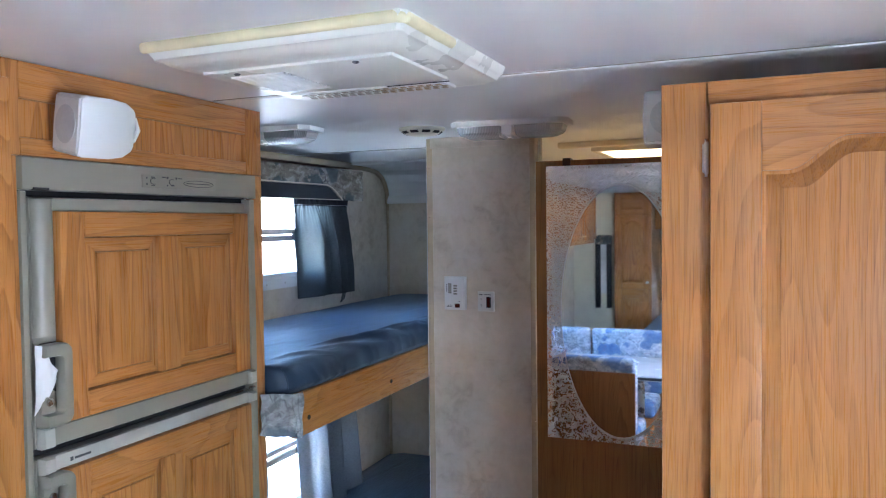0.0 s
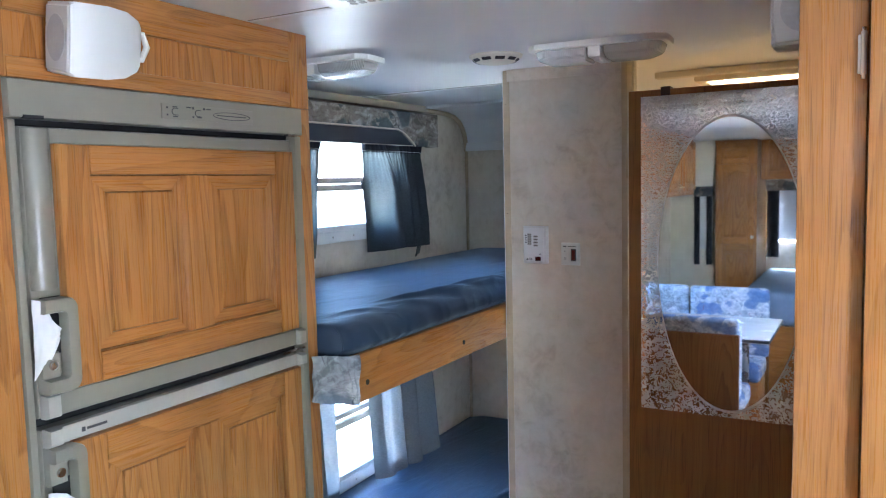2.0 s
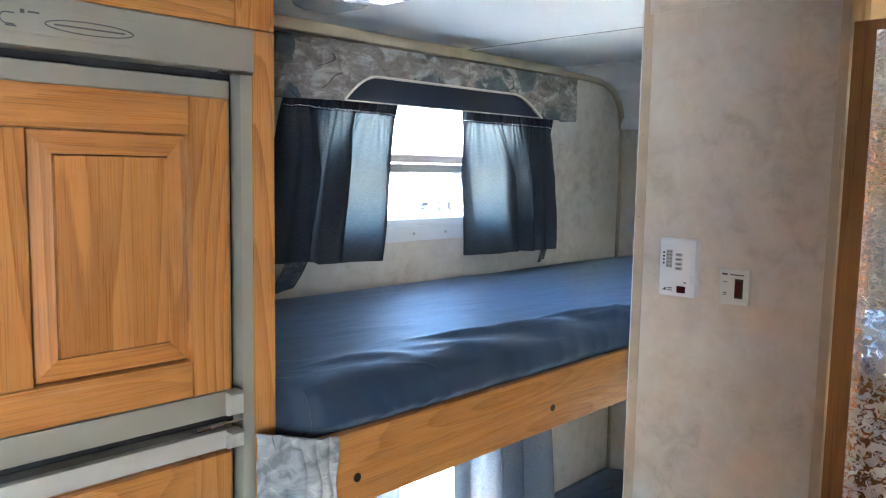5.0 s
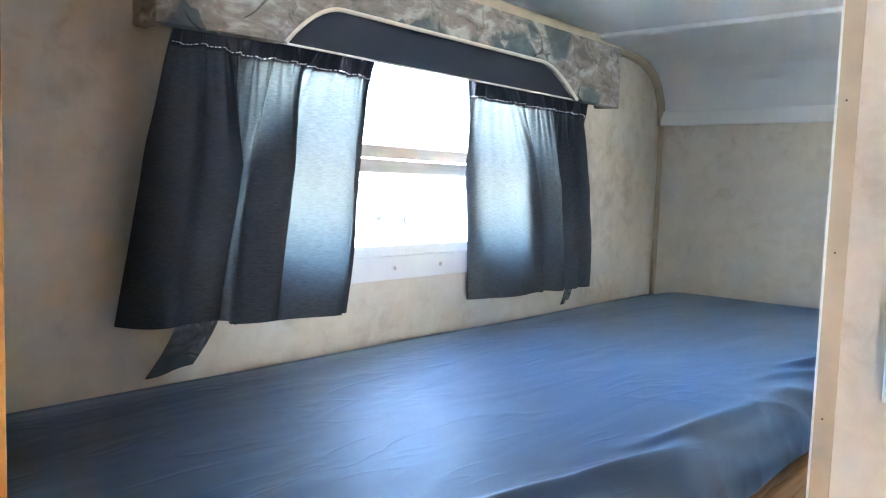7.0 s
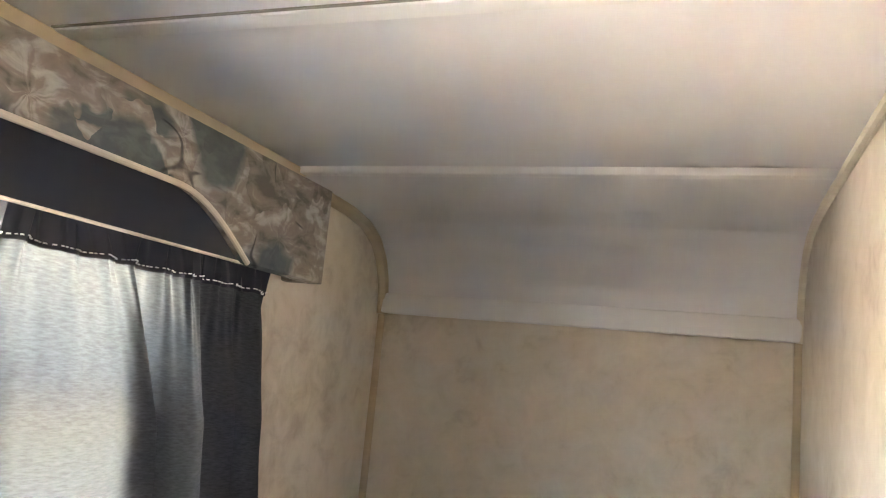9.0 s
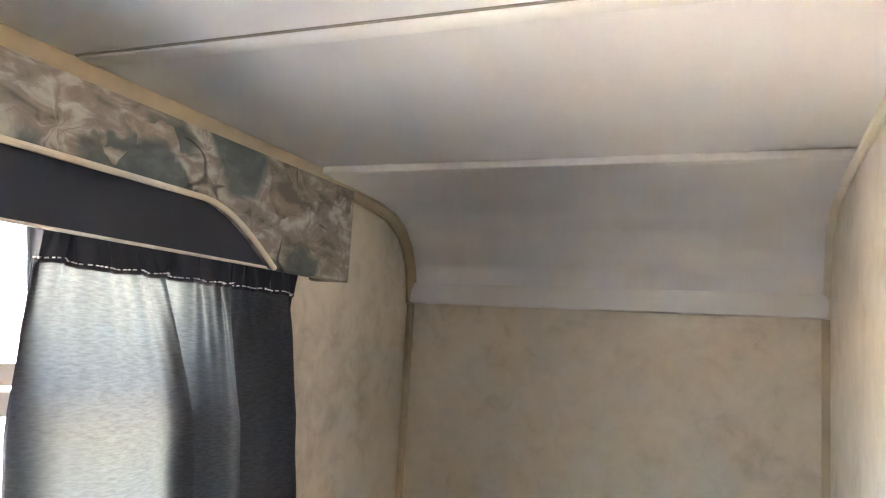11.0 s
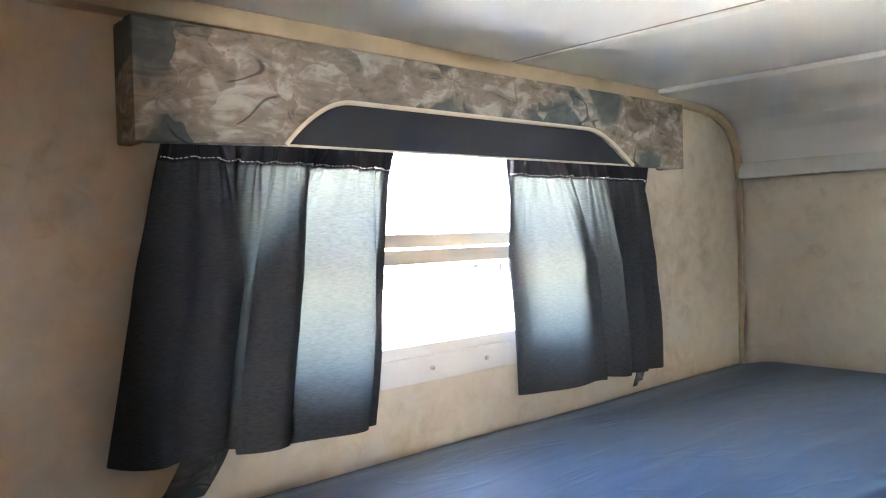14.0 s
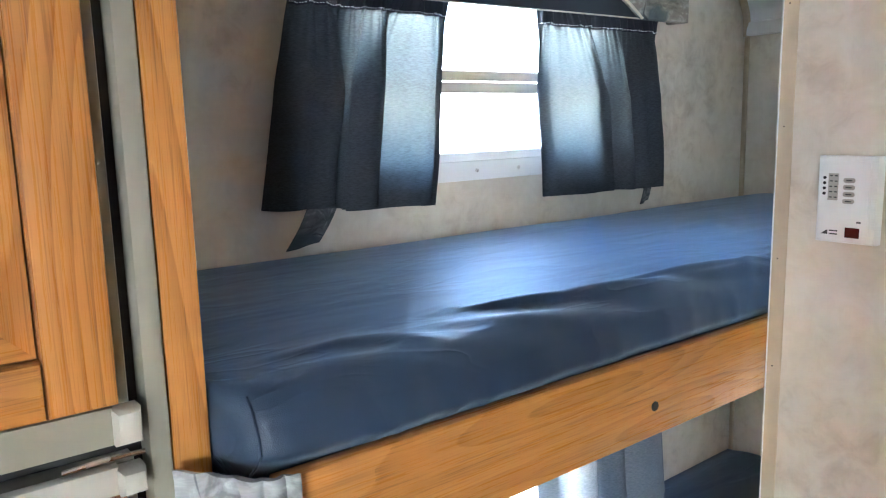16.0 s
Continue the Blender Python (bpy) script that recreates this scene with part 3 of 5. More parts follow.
def rv_window(name, kind, x, y0, y1, z0, z1, frame_mat, lip, label, bar=True):
    """A sliding window: frame through the wall, inner flange with screws, cross bar and panes."""
    win = thing(name, (x, (y0 + y1) / 2, z0), label, "window")
    win["kind"] = "structure"
    m = facing(kind, x, 0, 0)
    s = 1 if kind == "+x" else -1
    ring = lambda d0, d1, w0, w1: [prism(rect(*q), w1 - w0, 0.002, m, base=w0) for q in (
        (y0 - d0, y1 + d0, z0 - d0, z0 + d1), (y0 - d0, y1 + d0, z1 - d1, z1 + d0), (y0 - d0, y0 + d1, z0 + d1, z1 - d1), (y1 - d1, y1 + d0, z0 + d1, z1 - d1))]
    for nm, args in (("window_frame", (0.0, 0.018, -0.045, lip - 0.002)), ("flange", (0.040, 0.0, 0.002, lip))):
        for bm in ring(*args):
            part(nm, bm, frame_mat, win)
    if bar:
        zm = z0 + (z1 - z0) * 0.44
        part("cross_bar", prism(rect(y0 + 0.018, y1 - 0.018, zm - 0.020, zm + 0.003), 0.02, 0.002, m, base=-0.026), BEIGE_BAR, win)
        part("cross_bar", prism(rect(y0 + 0.018, y1 - 0.018, zm + 0.006, zm + 0.028), 0.02, 0.002, m, base=-0.044), BEIGE_BAR, win)
        for y in (y1 - 0.160, y1 - 0.048):
            part("latch", prism(rect(y, y + 0.016, zm - 0.016, zm + 0.016), 0.014, 0.003, m, base=-0.007), BLACK, win, "black plastic latch")
    panes = ((z0 + 0.018, zm - 0.020), (zm + 0.028, z1 - 0.018)) if bar else ((z0 + 0.018, z1 - 0.018),)
    for a, b in panes:
        g = part("pane", prism(rect(y0 + 0.018, y1 - 0.018, a, b), 0.004, 0, m, base=-0.028), GLASS, win)
        g.visible_shadow = False
    k = 0
    y = y0 + 0.06
    while y < y1:
        part("screw", screw(0.004, m @ Matrix.Translation((y * s, z0 - 0.02, lip))), STEEL, win)
        y += 0.12
    return win


rv_window("window_upper_bunk", "+x", WX, *WIN_UP, ALU, 0.032, "white framed sliding window over the upper bunk")
rv_window("window_lower_bunk", "+x", WX, *WIN_LOW, ALU, 0.03, "white framed window beside the lower bunk")
rv_window("window_dinette", "+x", WX, *WIN_DIN, DARKFRAME, 0.02, "dark framed window beside the dinette", False)

# ---- fridge wall ----
FX = -1.12
cab = thing("fridge_cabinet", (-1.4, 1.2, 0.0), "honey oak built-in cabinet surround round a fridge", "cabinet")
part("side_panel", box(WX + 0.002, FX - 0.021, 1.520, 1.543, 0.0, CZ - 0.002), OAK_UP, cab)
part("side_panel", box(WX + 0.002, FX - 0.021, 0.862, 0.880, 0.0, CZ - 0.002), OAK_UP, cab)
mf = facing("+x", FX, 0, 0)
part("stile", prism(rect(1.486, 1.543, 1.80, CZ - 0.002), 0.02, 0.003, mf, base=-0.02), OAK_UP, cab)
part("stile", prism(rect(1.509, 1.543, 0.0, 1.7995), 0.02, 0.003, mf, base=-0.02), OAK_UP, cab)
part("stile", prism(rect(0.862, 0.884, 0.0, 1.7995), 0.02, 0.003, mf, base=-0.02), OAK_UP, cab)
part("stile", prism(rect(0.862, 0.892, 1.80, CZ - 0.002), 0.02, 0.003, mf, base=-0.02), OAK_UP, cab)
part("rail", prism(rect(0.892, 1.486, 1.894, CZ - 0.002), 0.02, 0.003, mf, base=-0.02), OAK_Y, cab)
part("rail", prism(rect(0.892, 1.486, 1.80, 1.830), 0.02, 0.003, mf, base=-0.02), OAK_Y, cab)
part("panel", prism(rect(0.885, 1.49, 1.825, 1.90), 0.005, 0, mf, base=-0.019), OAK_UP, cab)
part("rail", prism(rect(0.884, 1.509, 0.0, 0.42), 0.02, 0.003, mf, base=-0.02), OAK_Y, cab)

fridge = thing("fridge", (-1.4, 1.196, 0.42), "two-door greige fridge with honey oak door panels", "fridge")
part("body", box(WX + 0.03, FX - 0.035, 0.9, 1.49, 0.425, 1.79), GREIGE, fridge)
part("gasket", box(FX - 0.034, FX - 0.024, 0.896, 1.496, 0.45, 1.75), BLACK, fridge, "black rubber door seal")
part("frame_side", prism(rect(0.885, 0.8975, 0.43, 1.742), 0.024, 0.004, mf, base=-0.02), GREIGE, fridge)
part("frame_side", prism(rect(1.489, 1.508, 0.43, 1.742), 0.024, 0.004, mf, base=-0.02), GREIGE, fridge)
part("frame_bottom", prism(rect(0.885, 1.508, 0.421, 0.45), 0.022, 0.004, mf, base=-0.02), GREIGE, fridge)
ctrl = part("control_panel", prism(rect(0.885, 1.508, 1.744, 1.7985), 0.030, 0.005, mf, base=-0.02), GREIGE, fridge)
part("display_recess", prism(rect(1.145, 1.36, 1.757, 1.783), 0.0015, 0.0006, mf, base=0.0099), GREIGE, ctrl)
for y, z, w, h in ((1.155, 1.776, 0.003, 0.003), (1.155, 1.764, 0.003, 0.003), (1.168, 1.778, 0.010, 0.0018), (1.168, 1.762, 0.010, 0.0018), (1.198, 1.779, 0.011, 0.0018), (1.211, 1.7785, 0.004, 0.004), (1.211, 1.763, 0.003, 0.003), (1.222, 1.763, 0.010, 0.0018), (1.236, 1.7785, 0.004, 0.004), (1.243, 1.7785, 0.011, 0.0018)):
    part("print_mark", prism(rect(y, y + w, z - h / 2, z + h / 2), 0.0006, 0, mf, base=0.0115), GREY, ctrl)
for y in (1.166, 1.217):
    arc = [(FX + 0.0122, y + 0.006 - 0.006 * math.sin(a), 1.770 + 0.0055 * math.cos(a)) for a in [math.pi * k / 10 for k in range(11)]]
    part("button_ring", tube([(FX + 0.0122, y + 0.013, 1.7755)] + arc + [(FX + 0.0122, y + 0.013, 1.7645)], 0.0007, segs=5), GREY, ctrl)
oval = [(FX + 0.0122, 1.305 + 0.046 * math.cos(a), 1.7695 + 0.0065 * math.sin(a)) for a in [math.tau * k / 36 for k in range(37)]]
part("printed_oval", tube(oval, 0.0006, segs=5), GREY, ctrl)
part("print_mark", prism(rect(1.268, 1.342, 1.7688, 1.7704), 0.0006, 0, mf, base=0.0115), GREY, ctrl)


def fridge_door(z0, z1, flip):
    door = part("door", prism(rect(0.903, 1.478, z0, z1), 0.022, 0.005, mf, base=-0.022), GREIGE, fridge)
    i0, i1 = z0 + (0.036 if not flip else 0.03), z1 - (0.024 if not flip else 0.028)
    # oak insert
    holder = door
    up, flat = OAK_UP, OAK_Y
    m = facing("+x", FX, 0, 0)
    u0, u1 = 0.949, 1.466
    sl, rl, th = 0.052, 0.046, 0.017
    for a, b in ((u0, u0 + sl), (1.183, 1.235), (u1 - sl, u1)):
        part("stile", prism(rect(a, b, i0, i1) if a != 1.183 else rect(a, b, i0 + rl, i1 - rl), th, 0.004, m), up, holder, "honey oak")
    for a, b in ((i0, i0 + rl), (i1 - rl, i1)):
        part("rail", prism(rect(u0 + sl, u1 - sl, a, b), th - 0.0004, 0.004, m), flat, holder, "honey oak")
    # added dark plate: its colour gives the grooves their shade
    part("backing", prism(rect(u0 + 0.01, u1 - 0.01, i0 + 0.01, i1 - 0.01), 0.0006, 0, m), OAK_DARK, holder, "dark plate that paints shade into the panel grooves")
    for a, b in ((u0 + sl, 1.183), (1.235, u1 - sl)):
        field_panel(holder, "+x", m, a + 0.0018, b - 0.0018, i0 + rl + 0.0018, i1 - rl - 0.0018, 0.0052, th - 0.0015, 0.024, "honey oak")
    # trim caps at the ends of the door's edge strip
    e0, e1 = (z0, z0 + 0.034) if not flip else (z1 - 0.026, z1)
    part("edge_strip", prism(rect(0.930, 1.462, e0 + 0.001, e1), 0.011, 0.003, m), GREIGE_LIGHT if flip else GREIGE, door)
    part("hinge_cap", prism(rect(1.460, 1.4815, e0 + 0.002, e1 - 0.002), 0.025, 0.009, m), GREIGE_LIGHT, door, "pale metal hinge cap")
    part("hinge_cap", prism(rect(0.906, 0.930, e0, e1 + 0.001), 0.020, 0.008, m), GREIGE_LIGHT, door, "pale rounded end cap")
    # pull: a rounded loop at the free edge and a half-round column beyond it
    zc, far = (z0 + 0.038, z1) if not flip else (z1 - 0.026, z0)
    way = 1 if not flip else -1
    lo, hi = zc, zc + way * 0.139
    za, zb = min(lo, hi), max(lo, hi)
    arc = lambda cy, cz, r, a0, a1: [(cy + r * math.cos(radians(a0 + (a1 - a0) * k / 5)), cz + r * math.sin(radians(a0 + (a1 - a0) * k / 5))) for k in range(6)]
    loop = [(0.904, za)] + arc(0.940, za + 0.017, 0.017, -90, 0) + arc(0.940, zb - 0.017, 0.017, 0, 90) + [(0.904, zb), (0.904, zb - 0.021)]
    loop += arc(0.931, zb - 0.028, 0.007, 90, 0) + arc(0.931, za + 0.028, 0.007, 0, -90) + [(0.904, za + 0.021)]
    part("handle", prism(loop, 0.022, 0.005, m, base=0.010), GREIGE, door)
    part("handle_base", prism(rect(0.905, 0.934, min(lo, lo + way * 0.058), max(lo, lo + way * 0.058)), 0.014, 0.004, m), GREIGE, door)
    part("screw", screw(0.007, m @ Matrix.Translation((0.922, lo + way * 0.04, 0.014))), STEEL, door)
    # black plate in place of the shade inside the handle loop
    part("handle_recess", prism(rect(0.916, 0.946, min(lo + way * 0.054, hi), max(lo + way * 0.054, hi)), 0.003, 0, m), BLACK, door)
    a, b = sorted((hi + way * 0.012, far - way * 0.004))
    part("edge_column", prism([(0.905 + 0.020 + 0.020 * math.cos(t), 0.0 + 0.016 * math.sin(t)) for t in [math.pi * (1 - k / 12) for k in range(13)]], b - a,
                              m=Matrix(((0, 1, 0, FX), (1, 0, 0, 0), (0, 0, 1, a), (0, 0, 0, 1)))), GREIGE, door)
    return door


up_door = fridge_door(1.309, 1.733, False)
low_door = fridge_door(0.46, 1.292, True)
badge = part("badge_mark", prism(rect(0.962, 0.968, 1.275, 1.282), 0.0008, 0, mf, base=0.0108), GREY, low_door)
part("badge_mark", prism(rect(0.971, 1.006, 1.2765, 1.2805), 0.0008, 0, mf, base=0.0108), GREY, low_door)
part("strike_wire", tube([(FX + 0.010, 1.42, 1.299), (FX + 0.016, 1.45, 1.303), (FX + 0.014, 1.482, 1.301)], 0.0022), STEEL, fridge)
part("catch", prism(rect(0.905, 0.935, 1.7435, 1.748), 0.012, 0.001, mf), BLACK, fridge)
part("catch", prism(rect(1.46, 1.487, 1.740, 1.745), 0.012, 0.001, mf), STEEL, fridge)


def tissue(at, pts, label):
    """A folded paper tissue tucked behind a handle."""
    n = len(pts)

    def fn(u, v):
        s = u * (n - 1)
        i = min(int(s), n - 2)
        (y0, za, zb), (y1, zc, zd) = pts[i], pts[i + 1]
        k = s - i
        y, lo, hi = y0 + (y1 - y0) * k, za + (zc - za) * k, zb + (zd - zb) * k
        z = lo + (hi - lo) * v
        crease = 0.0016 * math.sin(u * 9 + v * 4) + 0.0014 * abs(math.sin(v * 7 - u * 5))
        return (at + crease + 0.006 * v, y, z)
    return single("paper_tissue", surface(fn, 18, 18, 0.0012), TISSUE, label, "tissue", "tissues tucked behind the fridge handles")


tissue(FX + 0.013, [(0.892, 1.370, 1.488), (0.906, 1.390, 1.484), (0.920, 1.395, 1.456), (0.934, 1.425, 1.440)], "white paper tissue folded behind the upper fridge handle")
tissue(FX + 0.018, [(0.894, 1.04, 1.205), (0.906, 1.03, 1.203), (0.922, 1.03, 1.196), (0.934, 1.04, 1.185)], "white paper tissue folded behind the lower fridge handle")

tall = thing("tall_cupboard", (-1.4, 0.58, 0.0), "tall honey oak cupboard with raised panel doors", "cabinet")
part("body", box(WX + 0.002, FX - 0.021, 0.30, 0.860, 0.0, CZ - 0.002), OAK_UP, tall)
part("stile", prism(rect(0.815, 0.860, 0.0, CZ - 0.002), 0.02, 0.002, mf, base=-0.02), OAK_UP, tall)
part("stile", prism(rect(0.30, 0.345, 0.0, CZ - 0.002), 0.02, 0.002, mf, base=-0.02), OAK_UP, tall)
part("rail", prism(rect(0.345, 0.815, 1.90, CZ - 0.002), 0.02, 0.002, mf, base=-0.02), OAK_Y, tall)
part("rail", prism(rect(0.345, 0.815, 0.0, 0.12), 0.02, 0.002, mf, base=-0.02), OAK_Y, tall)
tdoor = part("door", prism(rect(0.338, 0.850, 1.145, 1.91), 0.004, 0, mf), OAK_UP, tall)
panel_door(tdoor, "+x", (FX + 0.004, 0, 0), 0.335, 0.854, 1.14, 1.918, 0.058, 0.085, 1, 0.045, thick=0.024, rail_low=0.066)
ldoor = part("door", prism(rect(0.338, 0.850, 0.11, 1.125), 0.004, 0, mf), OAK_UP, tall)
panel_door(ldoor, "+x", (FX + 0.004, 0, 0), 0.335, 0.854, 0.105, 1.128, 0.042, 0.06)
knob = drum(0.006, 0.014, facing("+x", FX + 0.028, 0.836, 1.182))
drum(0.015, 0.012, facing("+x", FX + 0.040, 0.836, 1.182), knob, 0.012, bevel=0.004)
part("knob", knob, STEEL, tdoor, "round brushed metal knob")


def speaker(at, turn, tilt, label):
    """A small white wall speaker: bowed sides, grille, back shell and swivel bracket."""
    sp = thing("wall_speaker", at, label, "speaker", "pair of small wall speakers")
    m = Matrix.Translation(at) @ Matrix.Rotation(radians(turn), 4, "Z") @ Matrix.Rotation(radians(tilt), 4, "Y")
    shell = bmesh.new()
    rings = []
    for d, w, h in ((0.0, 0.040, 0.046), (0.006, 0.044, 0.050), (0.055, 0.044, 0.050), (0.083, 0.040, 0.046), (0.105, 0.028, 0.036), (0.112, 0.020, 0.028)):
        rings.append([shell.verts.new((su * w * (1.0 if abs(sv) == 1 else 1.06), d, sv * h)) for su, sv in ((-1, -1), (-0.5, -1), (0.5, -1), (1, -1), (1, 0), (1, 1), (0.5, 1), (-0.5, 1), (-1, 1), (-1, 0))])
    n = len(rings[0])
    for a, b in zip(rings, rings[1:]):
        for k in range(n):
            shell.faces.new((a[k], a[(k + 1) % n], b[(k + 1) % n], b[k]))
    shell.faces.new(rings[0])
    shell.faces.new(rings[-1])
    bmesh.ops.recalc_face_normals(shell, faces=shell.faces[:])
    bmesh.ops.bevel(shell, geom=[e for e in shell.edges if e.calc_face_angle(0) > 0.5], offset=0.003, segments=2, affect="EDGES")
    part("shell", merge(None, shell, m), SPEAKER, sp)
    part("grille", drum(0.032, 0.0015, m @ facing("-y", 0, 0.0005, 0), segs=32), SCREEN, sp, "pale grey speaker grille")
    part("bracket", merge(None, tube([(0.0, 0.095, 0.020), (0.0, 0.123, 0.018), (0.0, 0.130, 0.0), (0.0, 0.123, -0.018), (0.0, 0.095, -0.020)], 0.005), m), WHITE, sp)
    return sp


speaker((-1.062, 0.930, 1.852), -14, 11, "small white speaker fixed above the fridge")
speaker((-0.158, 1.44, 1.868), 0, 0, "small white speaker beside the tall pantry")

# ---- pantry ----
PY = 1.31
pan = thing("pantry_cabinet", (0.16, 1.6, 0.0), "tall honey oak pantry with an arched panel door", "cabinet")
part("body", box(-0.10, 0.60, PY + 0.021, 1.95, 0.0, 1.90), OAK_SOFT, pan)
mp_ = facing("-y", 0, PY, 0)
part("stile", prism(rect(-0.155, -0.0785, 0.0, 1.904), 0.02, 0.003, mp_, base=-0.02), OAK_SOFT, pan)
part("stile", prism(rect(0.375, 0.60, 0.0, 1.904), 0.02, 0.003, mp_, base=-0.02), OAK_SOFT, pan)
part("rail", prism(rect(-0.086, 0.375, 1.862, 1.904), 0.02, 0.002, mp_, base=-0.02), OAK_X, pan)
part("rail", prism(rect(-0.086, 0.375, 0.0, 0.12), 0.02, 0.002, mp_, base=-0.02), OAK_X, pan)
pdoor = part("door", prism(rect(-0.074, 0.366, 0.12, 1.858), 0.004, 0, mp_), OAK_SOFT, pan)
panel_door(pdoor, "-y", (0, PY - 0.004, 0), -0.077, 0.369, 0.11, 1.864, 0.076, 0.108, 1, 0.050, thick=0.023)
hg = tube([(-0.0835, PY - 0.012, 1.755), (-0.0835, PY - 0.012, 1.805)], 0.0034)
tube([(-0.0835, PY - 0.012, 1.750), (-0.0835, PY - 0.012, 1.810)], 0.0022, hg)
box(-0.090, -0.084, PY - 0.004, PY - 0.0005, 1.757, 1.803, 0.001, bm=hg)
part("hinge", hg, STEEL, pdoor, "worn metal hinge")

# ---- washroom door and mirror ----
DY = 2.272
wd = thing("washroom_door", (-0.4, DY + 0.012, 0.02), "dark amber wooden washroom door, closed", "door")
part("leaf", box(-0.641, -0.138, DY, DY + 0.025, 0.02, 1.866, 0.002), AMBER, wd)
for z in (1.64, 1.0, 0.40):
    part("hinge", tube([(-0.6445, DY - 0.003, z), (-0.6445, DY - 0.003, z + 0.065)], 0.0038), BRASS, wd)
hook = box(-0.556, -0.532, DY - 0.004, DY - 0.0005, 1.846, 1.871, 0.001)
box(-0.556, -0.532, DY - 0.004, DY + 0.029, 1.868, 1.872, 0.001, bm=hook)
single("door_hook", hook, plain("brown_hook_metal", (0.05, 0.022, 0.012), 0.4), "small dark brown hook over the door's top", "hook")
mir = thing("mirror", (-0.395, DY - 0.004, 1.022), "frameless mirror with an etched leaf border round an oval", "mirror")
part("glass", box(-0.607, -0.175, DY - 0.0045, DY - 0.0005, 1.022, 1.849), MIRROR, mir, smooth=False)
part("clip", screw(0.004, facing("-y", -0.594, DY - 0.0045, 1.30)), STEEL, mir)

# ---- controls on the closet wall ----
CY = 2.29
mc = facing("-y", 0, CY, 0)
mon = thing("monitor_panel", (-0.917, CY - 0.01, 1.40), "white tank monitor panel with buttons and lights", "control panel")
part("body", prism(rect(-0.953, -0.881, 1.400, 1.507), 0.018, 0.005, mc), WHITE, mon)
part("faceplate", prism(rect(-0.949, -0.889, 1.406, 1.501), 0.0015, 0.0007, mc, base=0.0179), WHITE, mon)
for k in range(4):
    z = 1.4805 - k * 0.0065
    part("lamp", drum(0.0019, 0.001, mc @ Matrix.Translation((-0.9425, z, 0.0194)), segs=12), BLACK, mon)
    zz = 1.478 - k * 0.0085
    pill = [(-0.913 + 0.0042 * math.copysign(1, math.cos(a)) + 0.0028 * math.cos(a), zz + 0.0030 * math.sin(a)) for a in [math.tau * (i + 0.5) / 16 for i in range(16)]]
    part("button", prism(pill, 0.0012, 0.0004, mc, base=0.0193), GREIGE_LIGHT, mon)
    part("print_mark", prism(rect(-0.9165, -0.9095, zz - 0.0007, zz + 0.0007), 0.0003, 0, mc, base=0.0205), GREY, mon)
part("scale", prism(rect(-0.938, -0.926, 1.453, 1.486), 0.0004, 0, mc, base=0.0194), GREIGE_LIGHT, mon)
for k in range(5):
    for u in (-0.9365, -0.9305):
        part("print_mark", prism(rect(u, u + 0.0035, 1.456 + k * 0.0066, 1.4575 + k * 0.0066), 0.0003, 0, mc, base=0.0198), GREY, mon)
part("window", prism(rect(-0.915, -0.898, 1.408, 1.4205), 0.0008, 0.0003, mc, base=0.0194), RED, mon, "dark red display window")
part("print_mark", prism([(-0.944, 1.4105), (-0.936, 1.4105), (-0.936, 1.4165)], 0.0004, 0, mc, base=0.0194), GREY, mon)
for z in (1.4105, 1.4145):
    part("print_mark", prism(rect(-0.934, -0.924, z, z + 0.0016), 0.0004, 0, mc, base=0.0194), GREY, mon)
part("print_mark", prism(rect(-0.902, -0.897, 1.4265, 1.4285), 0.0004, 0, mc, base=0.0194), GREY, mon)
mon.location += Vector((0.004, 0, 0.002))

sw = thing("pump_switch", (-0.81, CY - 0.004, 1.40), "cream rocker switch plate with a dark red rocker", "switch")
part("plate", prism(rect(-0.838, -0.783, 1.399, 1.462), 0.006, 0.0025, mc), AGED, sw)
part("rocker", prism(rect(-0.806, -0.796, 1.4135, 1.443), 0.006, 0.002, mc, base=0.005), RED, sw, "dark red rocker")
part("rocker_mount", prism(rect(-0.8085, -0.7935, 1.411, 1.4455), 0.0015, 0.0005, mc, base=0.0055), BLACK, sw)
for u, v, w, h in ((-0.832, 1.451, 0.010, 0.003), (-0.817, 1.4515, 0.024, 0.002), (-0.829, 1.438, 0.007, 0.0014), (-0.829, 1.419, 0.007, 0.0014), (-0.829, 1.4155, 0.006, 0.0014)):
    part("print_mark", prism(rect(u, u + w, v, v + h), 0.0004, 0, mc, base=0.0059), GREY, sw)

# ---- ceiling fittings ----


